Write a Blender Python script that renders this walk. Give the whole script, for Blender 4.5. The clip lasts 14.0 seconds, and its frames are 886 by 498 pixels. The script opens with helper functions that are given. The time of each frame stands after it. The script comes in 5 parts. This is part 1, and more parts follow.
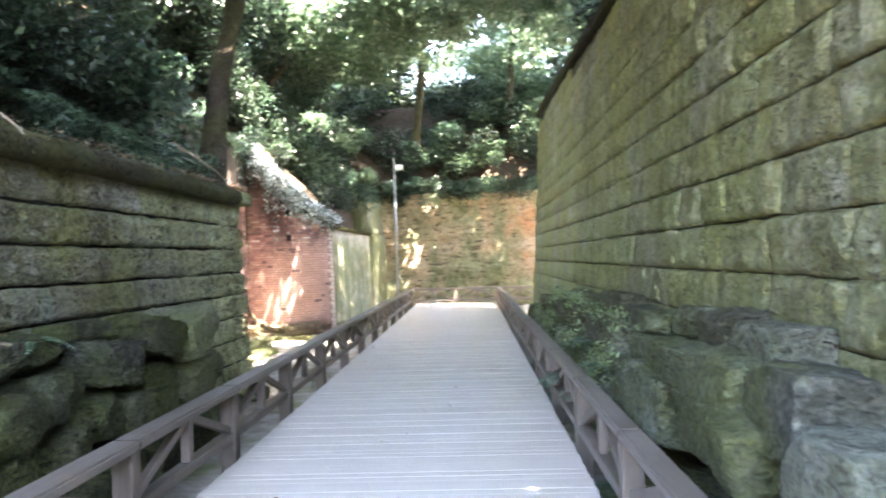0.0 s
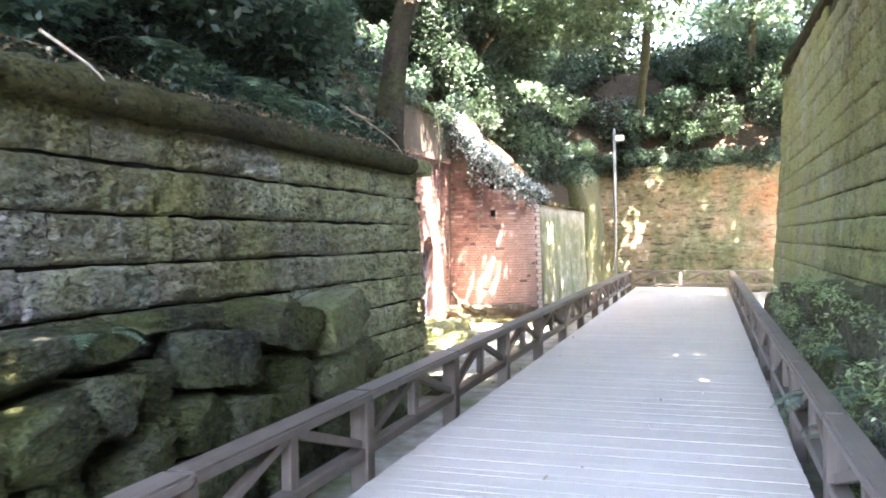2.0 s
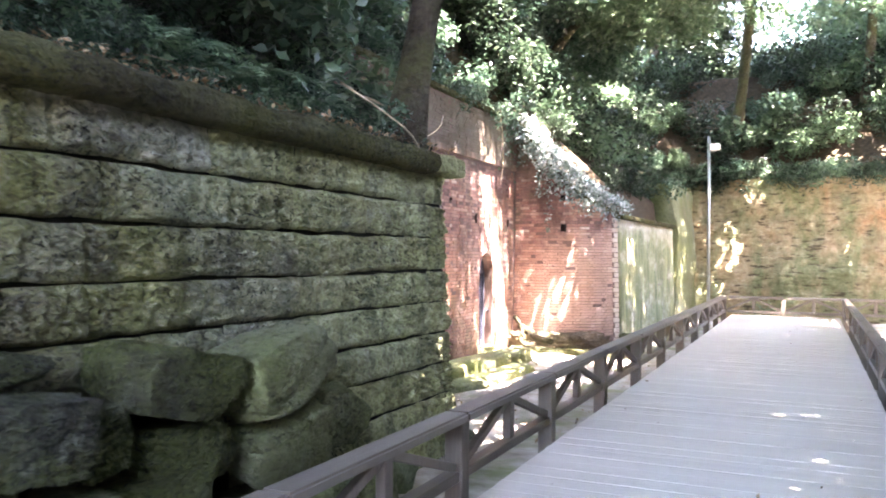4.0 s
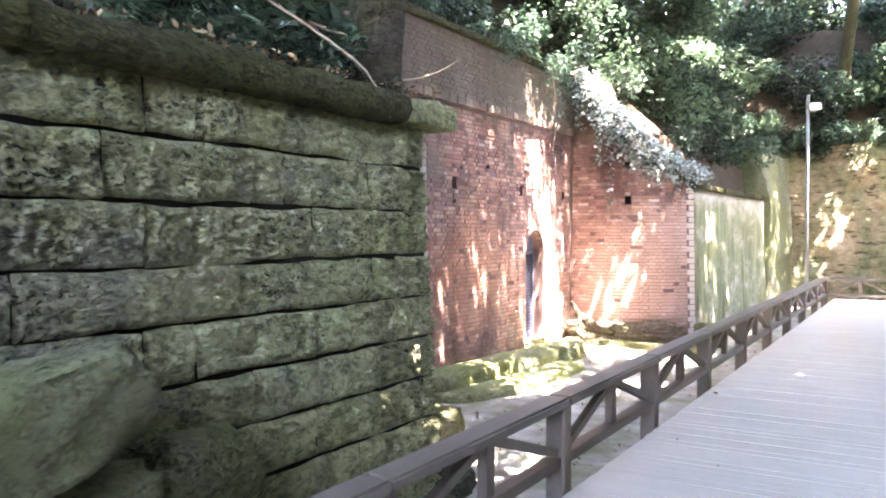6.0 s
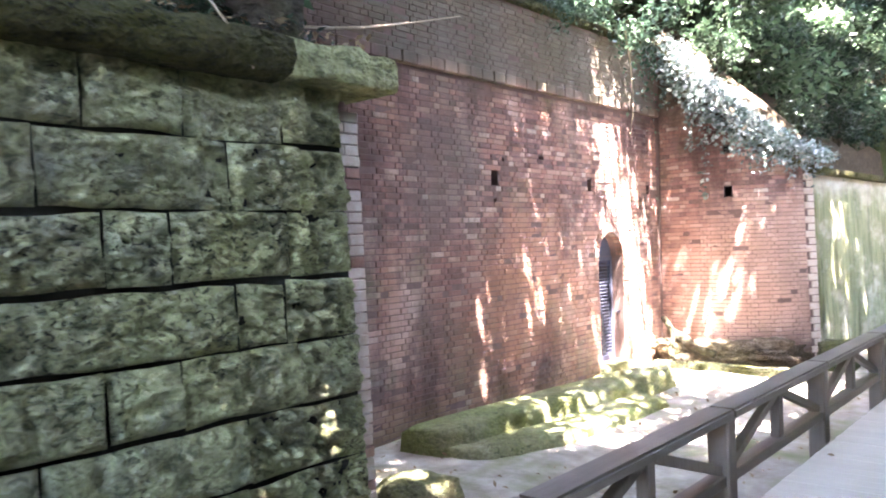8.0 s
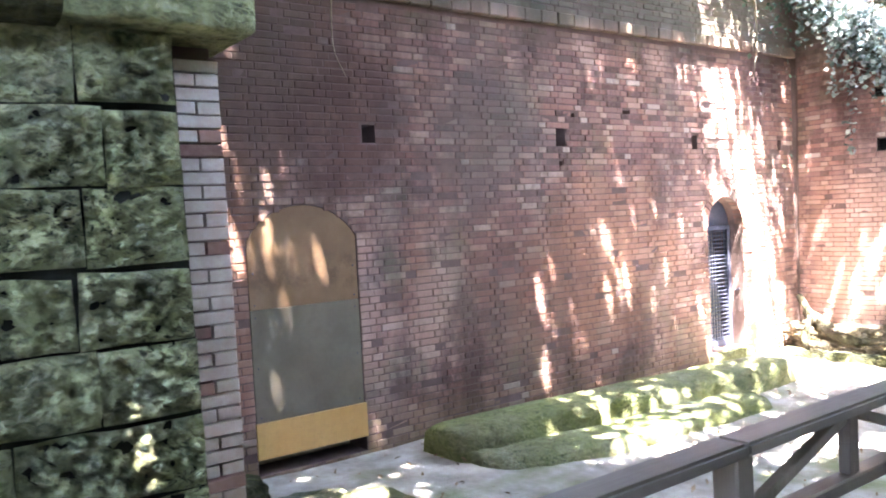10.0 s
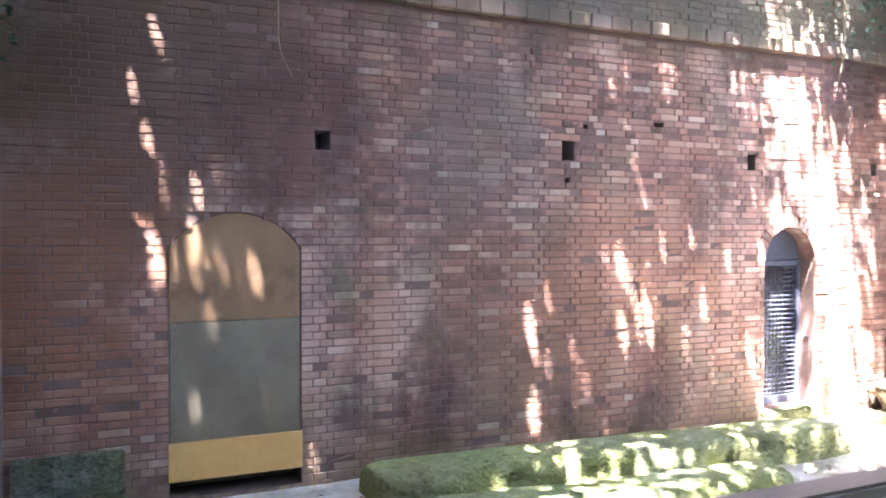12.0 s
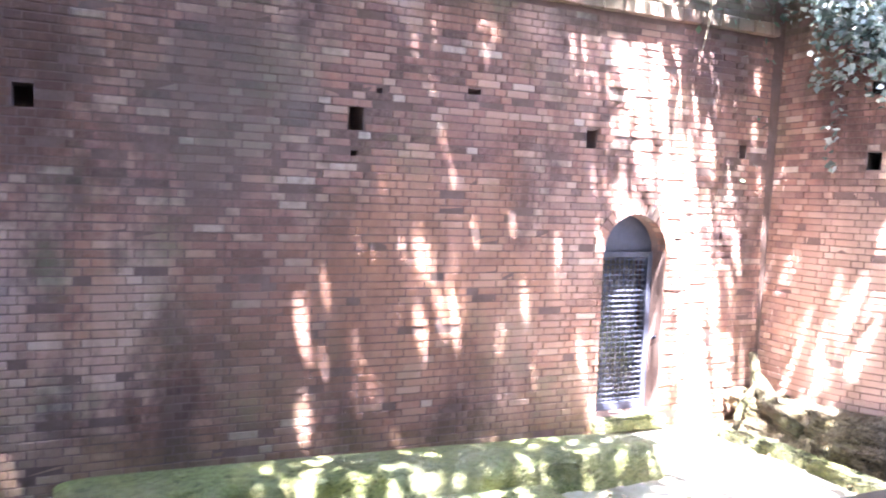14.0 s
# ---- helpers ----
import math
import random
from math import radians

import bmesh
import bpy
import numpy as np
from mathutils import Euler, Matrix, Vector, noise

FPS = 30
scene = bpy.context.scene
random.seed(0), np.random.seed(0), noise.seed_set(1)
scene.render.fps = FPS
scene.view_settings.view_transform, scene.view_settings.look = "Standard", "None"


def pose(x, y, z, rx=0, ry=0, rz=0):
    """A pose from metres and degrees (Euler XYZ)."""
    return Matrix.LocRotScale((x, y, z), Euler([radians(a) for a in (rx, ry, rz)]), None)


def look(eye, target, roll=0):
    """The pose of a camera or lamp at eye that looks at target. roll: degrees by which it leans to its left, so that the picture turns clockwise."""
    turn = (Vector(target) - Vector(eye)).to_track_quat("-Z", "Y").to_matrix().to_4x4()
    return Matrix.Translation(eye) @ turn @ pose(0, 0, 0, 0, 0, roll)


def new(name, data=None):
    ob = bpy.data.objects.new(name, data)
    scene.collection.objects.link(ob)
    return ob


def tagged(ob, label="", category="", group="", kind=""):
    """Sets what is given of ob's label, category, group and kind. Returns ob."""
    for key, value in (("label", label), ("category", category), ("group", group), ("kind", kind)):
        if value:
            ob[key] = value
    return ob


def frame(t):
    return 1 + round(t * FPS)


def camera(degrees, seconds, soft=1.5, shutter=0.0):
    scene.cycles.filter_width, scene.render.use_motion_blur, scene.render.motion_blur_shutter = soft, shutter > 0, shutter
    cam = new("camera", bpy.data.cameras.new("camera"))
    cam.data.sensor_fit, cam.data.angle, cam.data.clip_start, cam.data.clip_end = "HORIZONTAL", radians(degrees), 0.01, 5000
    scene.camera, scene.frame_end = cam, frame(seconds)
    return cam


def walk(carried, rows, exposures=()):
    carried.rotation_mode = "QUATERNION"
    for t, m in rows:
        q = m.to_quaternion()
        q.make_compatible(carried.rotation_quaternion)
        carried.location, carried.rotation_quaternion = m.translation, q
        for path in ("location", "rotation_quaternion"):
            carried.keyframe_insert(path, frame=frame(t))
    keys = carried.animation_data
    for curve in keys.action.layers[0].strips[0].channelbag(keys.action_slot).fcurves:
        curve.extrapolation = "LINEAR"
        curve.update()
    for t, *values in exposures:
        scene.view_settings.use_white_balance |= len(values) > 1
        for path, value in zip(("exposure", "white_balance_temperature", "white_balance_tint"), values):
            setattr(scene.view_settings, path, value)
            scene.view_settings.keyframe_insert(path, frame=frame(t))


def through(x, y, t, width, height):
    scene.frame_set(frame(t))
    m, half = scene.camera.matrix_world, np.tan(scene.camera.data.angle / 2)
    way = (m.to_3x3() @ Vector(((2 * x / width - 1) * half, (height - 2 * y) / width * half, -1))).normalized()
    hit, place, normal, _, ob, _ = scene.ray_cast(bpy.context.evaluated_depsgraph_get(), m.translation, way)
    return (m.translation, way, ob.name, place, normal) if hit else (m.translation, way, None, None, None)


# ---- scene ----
cam = camera(58.0, 14.0, soft=1.9, shutter=0.4)
PATH = [
    (0, (-0.178, -2.576, 1.661), (-0.248, -0.577, 1.682), -1.7),
    (0.5, (-0.05, -2.278, 1.65), (-0.372, -0.305, 1.695), -0.6),
    (1, (0.03, -1.891, 1.655), (-0.462, 0.045, 1.745), -1.8),
    (1.5, (-0.011, -1.29, 1.636), (-0.535, 0.64, 1.678), -1.2),
    (2, (0.029, -0.799, 1.662), (-0.597, 1.1, 1.639), -0.8),
    (2.5, (-0.01, -0.25, 1.669), (-0.63, 1.651, 1.644), -0.8),
    (3, (-0.004, 0.33, 1.629), (-0.682, 2.211, 1.648), -0.7),
    (3.5, (-0.054, 0.919, 1.67), (-0.82, 2.766, 1.696), -0.3),
    (6, (-0.223, 3.797, 1.702), (-1.255, 5.509, 1.66), 0.0),
    (6.5, (-0.31, 4.337, 1.706), (-1.368, 6.032, 1.637), -2.1),
    (7, (-0.309, 4.94, 1.721), (-1.421, 6.6, 1.621), 0.0),
    (7.5, (-0.375, 5.546, 1.673), (-1.578, 7.143, 1.651), -0.8),
    (8, (-0.454, 6.148, 1.681), (-1.741, 7.679, 1.664), -2.1),
    (10.5, (-0.086, 8.332, 1.677), (-1.753, 9.433, 1.581), -2.0),
    (11, (0.011, 8.775, 1.662), (-1.702, 9.802, 1.562), -0.5),
    (11.5, (0.046, 9.26, 1.71), (-1.704, 10.226, 1.657), 1.3),
    (12, (0.074, 9.77, 1.664), (-1.743, 10.605, 1.627), 0.0),
    (12.5, (0.016, 10.265, 1.715), (-1.844, 10.996, 1.641), 0.2),
    (13, (-0.048, 10.715, 1.7), (-1.908, 11.445, 1.617), -1.7),
    (13.5, (-0.067, 11.199, 1.71), (-1.891, 12.009, 1.589), 1.5),
    (14, (-0.102, 11.801, 1.841), (-1.904, 12.66, 1.71), 2.1),
]
walk(cam, [(t, look(eye, aim, roll)) for t, eye, aim, roll in PATH],
     exposures=[(0, 5.74, 7300, 19.5), (1.5, 6.05, 7300, 22.5), (3.5, 6.04, 7250, 26), (6, 6.2, 7150, 27), (8, 6.17, 6850, 23.5), (10.5, 6.24, 6500, 18.5), (12, 6.2, 6380, 19), (13, 6.22, 6330, 20), (14, 6.08, 6150, 21.5)])

# ---- light ----
SUN_FROM = Vector((0.30, -0.17, 1.0)).normalized()
world = bpy.data.worlds.new("world")
scene.world = world
world.use_nodes = True
wn = world.node_tree.nodes
sky = wn.new("ShaderNodeTexSky")
sky.sky_type, sky.sun_disc = "NISHITA", False
sky.sun_elevation = math.asin(SUN_FROM.z)
sky.sun_rotation = math.atan2(SUN_FROM.x, SUN_FROM.y)
world.node_tree.links.new(sky.outputs[0], wn["Background"].inputs[0])
wn["Background"].inputs[1].default_value = 0.15
sun = new("sun", bpy.data.lights.new("sun", "SUN"))
sun.data.energy, sun.data.angle, sun.data.color = 5.0, radians(0.5), (1.0, 0.965, 0.92)
sun.matrix_world = look(SUN_FROM * 60, (0, 0, 0))


# ---- materials ----
class Nodes:
    """Small helper to wire a procedural material."""

    def __init__(self, name):
        self.mat = bpy.data.materials.new(name)
        self.mat.use_nodes = True
        self.tree = self.mat.node_tree
        self.bsdf = self.tree.nodes["Principled BSDF"]
        self.out = self.tree.nodes["Material Output"]
        self.pos = self.tree.nodes.new("ShaderNodeNewGeometry").outputs["Position"]

    def node(self, kind, **values):
        n = self.tree.nodes.new(kind)
        for key, value in values.items():
            n.inputs[key.replace("_", " ")].default_value = value
        return n

    def link(self, a, b):
        self.tree.links.new(a, b)

    def scaled(self, sx, sy, sz):
        n = self.tree.nodes.new("ShaderNodeMapping")
        n.inputs["Scale"].default_value = (sx, sy, sz)
        self.link(self.pos, n.inputs["Vector"])
        return n.outputs[0]

    def noise(self, scale, detail=4.0, rough=0.55, vector=None, distort=0.0):
        n = self.node("ShaderNodeTexNoise", Scale=scale, Detail=detail, Roughness=rough, Distortion=distort)
        self.link(vector or self.pos, n.inputs["Vector"])
        return n.outputs["Fac"]

    def voronoi(self, scale, vector=None):
        n = self.node("ShaderNodeTexVoronoi", Scale=scale)
        self.link(vector or self.pos, n.inputs["Vector"])
        return n.outputs["Distance"]

    def ramp(self, fac, *stops):
        n = self.tree.nodes.new("ShaderNodeValToRGB")
        el = n.color_ramp.elements
        while len(el) < len(stops):
            el.new(0.5)
        for e, (p, c) in zip(el, stops):
            e.position = p
            e.color = (*c, 1) if len(c) == 3 else c
        self.link(fac, n.inputs[0])
        return n.outputs[0]

    def step(self, fac, lo, hi):
        n = self.tree.nodes.new("ShaderNodeMapRange")
        n.inputs[1].default_value, n.inputs[2].default_value = lo, hi
        self.link(fac, n.inputs[0])
        return n.outputs[0]

    def mix(self, fac, a, b, mode="MIX"):
        n = self.tree.nodes.new("ShaderNodeMix")
        n.data_type, n.blend_type = "RGBA", mode
        for sock, v in ((n.inputs[0], fac), (n.inputs[6], a), (n.inputs[7], b)):
            if isinstance(v, (int, float)):
                sock.default_value = v
            elif isinstance(v, tuple):
                sock.default_value = (*v, 1)
            else:
                self.link(v, sock)
        return n.outputs[2]

    def math(self, op, a, b):
        n = self.tree.nodes.new("ShaderNodeMath")
        n.operation = op
        for sock, v in ((n.inputs[0], a), (n.inputs[1], b)):
            if isinstance(v, (int, float)):
                sock.default_value = v
            else:
                self.link(v, sock)
        return n.outputs[0]

    def axis(self, i):
        n = self.tree.nodes.new("ShaderNodeSeparateXYZ")
        self.link(self.pos, n.inputs[0])
        return n.outputs[i]

    def random(self, island):
        if island:
            return self.tree.nodes.new("ShaderNodeNewGeometry").outputs["Random Per Island"]
        return self.tree.nodes.new("ShaderNodeObjectInfo").outputs["Random"]

    def bump(self, height, strength, distance):
        n = self.node("ShaderNodeBump", Strength=strength, Distance=distance)
        self.link(height, n.inputs["Height"])
        last = self.bsdf.inputs["Normal"].links
        if last:
            self.link(last[0].from_socket, n.inputs["Normal"])
        self.link(n.outputs[0], self.bsdf.inputs["Normal"])

    def finish(self, color, rough=0.8, metal=0.0, spec=0.4):
        if isinstance(color, tuple):
            self.bsdf.inputs["Base Color"].default_value = (*color, 1)
        else:
            self.link(color, self.bsdf.inputs["Base Color"])
        if isinstance(rough, (int, float)):
            self.bsdf.inputs["Roughness"].default_value = rough
        else:
            self.link(rough, self.bsdf.inputs["Roughness"])
        self.bsdf.inputs["Metallic"].default_value = metal
        self.bsdf.inputs["Specular IOR Level"].default_value = spec
        return self.mat


def stone_material(name, dark, mid, pale, moss, moss_lo, moss_hi, island=False, tooled=1.0, overgrown=None):
    m = Nodes(name)
    big, small = m.noise(0.9, 5), m.noise(7, 6, 0.65)
    col = m.ramp(small, (0.25, dark), (0.5, mid), (0.8, pale))
    tone = m.random(island)
    col = m.mix(m.step(tone, 0.45, 0.0), col, m.mix(0.62, col, dark))
    col = m.mix(m.step(tone, 0.55, 1.0), col, m.mix(0.45, col, pale))
    hue = m.math("FRACT", m.math("MULTIPLY", tone, 7.31), 0.0)
    col = m.mix(m.math("MULTIPLY", m.step(hue, 0.62, 0.95), 0.5), col, m.mix(small, (mid[0] * 0.6, mid[1] * 0.8, mid[2] * 0.55), (mid[0] * 1.1, mid[1] * 1.4, mid[2] * 1.1)))
    col = m.mix(m.math("MULTIPLY", m.step(hue, 0.30, 0.05), 0.45), col, m.mix(small, (mid[0] * 0.55, mid[1] * 0.42, mid[2] * 0.34), (mid[0] * 1.1, mid[1] * 0.9, mid[2] * 0.72)))
    col = m.mix(m.step(m.noise(0.6, 4, 0.6), 0.42, 0.62), col, m.mix(0.6, col, (mid[0] * 0.75, mid[1] * 0.62, mid[2] * 0.42)))
    streak = m.step(m.noise(1.6, 5, 0.6, m.scaled(2.2, 2.2, 0.45)), 0.56, 0.75)
    col = m.mix(m.math("MULTIPLY", streak, 0.5), col, pale)
    patch = m.step(m.math("ADD", big, m.math("MULTIPLY", m.noise(11, 5, 0.7), 0.35)), moss_lo, moss_hi)
    col = m.mix(m.math("MULTIPLY", patch, 0.85), col, m.mix(m.noise(40, 3), moss, (moss[0] * 1.9, moss[1] * 1.8, moss[2] * 1.5)))
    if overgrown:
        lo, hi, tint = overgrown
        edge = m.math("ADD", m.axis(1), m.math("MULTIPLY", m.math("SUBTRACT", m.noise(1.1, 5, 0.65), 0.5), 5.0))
        # Shade towards the wall's foot is put into the stone colour.
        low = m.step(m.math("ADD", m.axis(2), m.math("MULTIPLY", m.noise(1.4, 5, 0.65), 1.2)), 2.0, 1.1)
        foot_shade = m.math("MULTIPLY", low, m.step(edge, 8.0, 4.8)) if lo < hi else low
        col = m.mix(m.math("MULTIPLY", foot_shade, 0.6), col, m.mix(m.noise(9, 5), (0.045, 0.042, 0.026), (0.10, 0.096, 0.05)))
        # Moss tint; on the west wall it also lightens the far end.
        growth = m.math("MULTIPLY", m.step(edge, lo, hi), m.step(m.noise(4, 5, 0.65), 0.25, 0.6))
        col = m.mix(m.math("MULTIPLY", growth, 0.8), col, m.mix(m.noise(14, 5, 0.7), tint, tuple(c * 2.4 for c in tint)))
        drip = m.step(m.noise(1.0, 5, 0.65, m.scaled(5.0, 5.0, 0.5)), 0.5, 0.62)
        col = m.mix(m.math("MULTIPLY", drip, 0.3), col, (0.045, 0.046, 0.036))
    soot = m.step(m.noise(2.3, 6, 0.7), 0.58, 0.74)
    col = m.mix(m.math("MULTIPLY", soot, 0.6), col, (0.035, 0.037, 0.028))
    # Hollow shade and ridge highlights of the tooling are painted into the colour.
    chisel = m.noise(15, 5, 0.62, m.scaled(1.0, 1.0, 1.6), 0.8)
    cavity_shade = m.step(chisel, 0.52, 0.38)
    col = m.mix(m.math("MULTIPLY", cavity_shade, 0.45 * min(1.0, tooled)), col, tuple(c * 0.3 for c in dark))
    ridge_light = m.step(chisel, 0.56, 0.72)
    col = m.mix(m.math("MULTIPLY", ridge_light, 0.22 * min(1.0, tooled)), col, pale)
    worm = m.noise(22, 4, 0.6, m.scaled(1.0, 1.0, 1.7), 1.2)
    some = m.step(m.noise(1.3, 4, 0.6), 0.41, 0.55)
    # Pits are sunk by bump, and their shade is painted as well.
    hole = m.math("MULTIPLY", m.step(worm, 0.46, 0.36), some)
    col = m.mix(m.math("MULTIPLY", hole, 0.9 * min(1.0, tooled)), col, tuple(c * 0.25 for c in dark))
    m.bump(m.math("MULTIPLY", hole, -1.0), 1.0 * tooled, 0.045)
    pits = m.voronoi(26, m.scaled(1.0, 1.0, 1.5))
    m.bump(m.noise(16, 6, 0.7), 0.9 * tooled, 0.045)
    m.bump(chisel, 0.8 * tooled, 0.05)
    m.bump(pits, 0.5 * tooled, 0.02)
    m.bump(m.noise(90, 4, 0.7), 0.4, 0.006)
    return m.finish(col, 0.92, spec=0.2)


def brick_material(name, island):
    m = Nodes(name)
    r = m.random(island)
    col = m.ramp(r, (0.0, (0.045, 0.03, 0.034)), (0.18, (0.135, 0.07, 0.066)), (0.42, (0.265, 0.132, 0.105)),
                 (0.66, (0.175, 0.10, 0.092)), (0.82, (0.32, 0.19, 0.155)), (0.95, (0.36, 0.26, 0.215)), (1.0, (0.42, 0.37, 0.33)))
    col = m.mix(0.1, col, (0.24, 0.145, 0.13))
    warm = m.step(m.noise(0.42, 4, 0.6), 0.47, 0.6)
    col = m.mix(m.math("MULTIPLY", warm, 0.5), col, m.mix(m.noise(13, 4), (0.27, 0.12, 0.07), (0.38, 0.20, 0.13)))
    col = m.mix(m.step(m.noise(28, 5, 0.7), 0.35, 0.75), col, m.mix(0.5, col, (0.30, 0.20, 0.16)))
    white = m.step(m.noise(0.75, 6, 0.62, m.scaled(1.0, 1.0, 0.6)), 0.46, 0.68)
    col = m.mix(m.math("MULTIPLY", white, 0.62), col, (0.52, 0.385, 0.335))
    soot = m.step(m.noise(0.9, 6, 0.68, m.scaled(1.3, 1.3, 0.8)), 0.49, 0.62)
    col = m.mix(m.math("MULTIPLY", soot, 0.78), col, (0.055, 0.034, 0.033))
    green = m.step(m.noise(1.1, 6, 0.7), 0.53, 0.68)
    col = m.mix(m.math("MULTIPLY", green, 0.55), col, (0.13, 0.135, 0.085))
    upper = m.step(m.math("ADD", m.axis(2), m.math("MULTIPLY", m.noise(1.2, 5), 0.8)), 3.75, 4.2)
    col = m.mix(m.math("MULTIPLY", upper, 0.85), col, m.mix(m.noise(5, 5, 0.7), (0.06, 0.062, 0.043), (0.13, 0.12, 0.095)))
    # Stains at set places; the upper-left ones also hold shade as darker colour.
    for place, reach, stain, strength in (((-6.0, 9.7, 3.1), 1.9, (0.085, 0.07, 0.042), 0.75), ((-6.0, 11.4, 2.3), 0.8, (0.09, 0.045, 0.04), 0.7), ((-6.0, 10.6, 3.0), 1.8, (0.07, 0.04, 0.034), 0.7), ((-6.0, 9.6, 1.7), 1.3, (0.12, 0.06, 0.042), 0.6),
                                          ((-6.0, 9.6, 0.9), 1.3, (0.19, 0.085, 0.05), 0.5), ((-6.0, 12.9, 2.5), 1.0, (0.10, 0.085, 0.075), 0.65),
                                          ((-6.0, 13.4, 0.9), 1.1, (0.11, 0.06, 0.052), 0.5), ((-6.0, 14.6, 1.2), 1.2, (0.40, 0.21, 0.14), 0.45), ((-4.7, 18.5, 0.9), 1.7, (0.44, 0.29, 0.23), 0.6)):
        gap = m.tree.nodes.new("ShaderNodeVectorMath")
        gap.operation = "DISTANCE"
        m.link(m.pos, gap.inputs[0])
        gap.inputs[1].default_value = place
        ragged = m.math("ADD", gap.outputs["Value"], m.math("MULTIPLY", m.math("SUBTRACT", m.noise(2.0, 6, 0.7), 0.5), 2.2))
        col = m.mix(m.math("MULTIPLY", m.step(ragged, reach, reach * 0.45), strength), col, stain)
    foot = m.math("SUBTRACT", 0.55, m.math("ADD", m.axis(2), m.math("MULTIPLY", m.noise(2.2, 4), 0.9)))
    col = m.mix(m.math("MULTIPLY", m.step(foot, 0.0, 0.5), 0.75), col, (0.105, 0.085, 0.042))
    m.bump(m.noise(35, 5, 0.7), 0.6, 0.008)
    m.bump(m.noise(140, 3), 0.3, 0.002)
    return m.finish(col, 0.9, spec=0.2)


def leaf_material(name, dark, mid, pale, rough=0.38, through=0.35, spec=0.5):
    m = Nodes(name)
    col = m.ramp(m.random(True), (0.0, dark), (0.55, mid), (1.0, pale))
    col = m.mix(m.step(m.noise(1.1, 3), 0.35, 0.65), col, m.mix(0.35, col, dark))
    m.finish(col, rough, spec=spec)
    tr = m.tree.nodes.new("ShaderNodeBsdfTranslucent")
    m.link(m.mix(0.4, col, (pale[0] * 0.8, pale[1], pale[2])), tr.inputs[0])
    mx = m.tree.nodes.new("ShaderNodeMixShader")
    mx.inputs[0].default_value = through
    m.link(m.bsdf.outputs[0], mx.inputs[1])
    m.link(tr.outputs[0], mx.inputs[2])
    m.link(mx.outputs[0], m.out.inputs["Surface"])
    return m.mat


def plain_material(name, a, b, scale=6.0, rough=0.7, metal=0.0, relief=0.3, spec=0.4, stretch=(1, 1, 1), depth=0.01):
    m = Nodes(name)
    v = m.scaled(*stretch)
    col = m.mix(m.step(m.noise(scale, 6, 0.65, v), 0.3, 0.7), a, b)
    col = m.mix(m.math("MULTIPLY", m.step(m.noise(scale * 6, 4, 0.7, v), 0.5, 0.8), 0.4), col, tuple(c * 0.55 for c in a))
    m.bump(m.noise(scale * 5, 5, 0.7, v), relief, depth)
    return m.finish(col, rough, metal, spec)


def wood_material(name, a, b, pale, along, island=False, rough=0.62):
    """Weathered timber: grain drawn out along one axis (0, 1 or 2)."""
    m = Nodes(name)
    s = [28.0, 28.0, 28.0]
    s[along] = 1.2
    grain = m.noise(1.0, 6, 0.7, m.scaled(*s))
    col = m.mix(m.step(grain, 0.3, 0.72), a, b)
    col = m.mix(m.step(m.random(island), 0.0, 1.0), col, m.mix(0.35, col, pale))
    col = m.mix(m.math("MULTIPLY", m.step(m.noise(1.4, 5, 0.65), 0.48, 0.72), 0.5), col, pale)
    col = m.mix(m.math("MULTIPLY", m.step(m.noise(5, 6, 0.7), 0.6, 0.8), 0.4), col, tuple(c * 0.4 for c in a))
    m.bump(grain, 0.5, 0.006)
    return m.finish(col, rough, spec=0.45)


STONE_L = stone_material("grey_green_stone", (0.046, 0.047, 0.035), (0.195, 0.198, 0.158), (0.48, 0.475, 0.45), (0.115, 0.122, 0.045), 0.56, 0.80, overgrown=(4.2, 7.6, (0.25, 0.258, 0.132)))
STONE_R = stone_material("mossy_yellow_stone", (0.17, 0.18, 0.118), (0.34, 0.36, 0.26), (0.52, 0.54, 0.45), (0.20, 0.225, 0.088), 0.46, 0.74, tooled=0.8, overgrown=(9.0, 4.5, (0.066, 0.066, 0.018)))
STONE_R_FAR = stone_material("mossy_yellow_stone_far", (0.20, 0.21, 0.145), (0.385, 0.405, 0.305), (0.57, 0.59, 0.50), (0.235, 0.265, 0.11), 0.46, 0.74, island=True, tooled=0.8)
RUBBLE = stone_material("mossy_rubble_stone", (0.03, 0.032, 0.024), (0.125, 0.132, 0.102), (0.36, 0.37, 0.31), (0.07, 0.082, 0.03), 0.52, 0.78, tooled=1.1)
# Mossy stone, darkened so that the west heap's shade sits in its colour.
RUBBLE_W = stone_material("shaded_mossy_rubble_stone", (0.011, 0.012, 0.009), (0.046, 0.048, 0.037), (0.19, 0.20, 0.165), (0.052, 0.063, 0.019), 0.50, 0.74, tooled=1.1)
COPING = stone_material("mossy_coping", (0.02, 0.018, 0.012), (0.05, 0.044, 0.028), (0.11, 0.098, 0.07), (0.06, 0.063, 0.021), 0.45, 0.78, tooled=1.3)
# Joint colour; behind the west heap it also stands in for gap shade.
JOINT = plain_material("dark_joint_and_gap_shade", (0.012, 0.012, 0.009), (0.03, 0.03, 0.022), 5, 0.95)
JOINT_R = plain_material("mossy_stone_joint", (0.065, 0.068, 0.034), (0.115, 0.12, 0.062), 5, 0.95)
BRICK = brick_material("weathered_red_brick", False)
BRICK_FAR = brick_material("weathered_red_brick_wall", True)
MORTAR = plain_material("old_mortar", (0.15, 0.098, 0.086), (0.09, 0.06, 0.053), 7, 0.95)
PALE_BRICK = plain_material("pale_worn_brick", (0.50, 0.44, 0.38), (0.40, 0.29, 0.23), 9, 0.9)


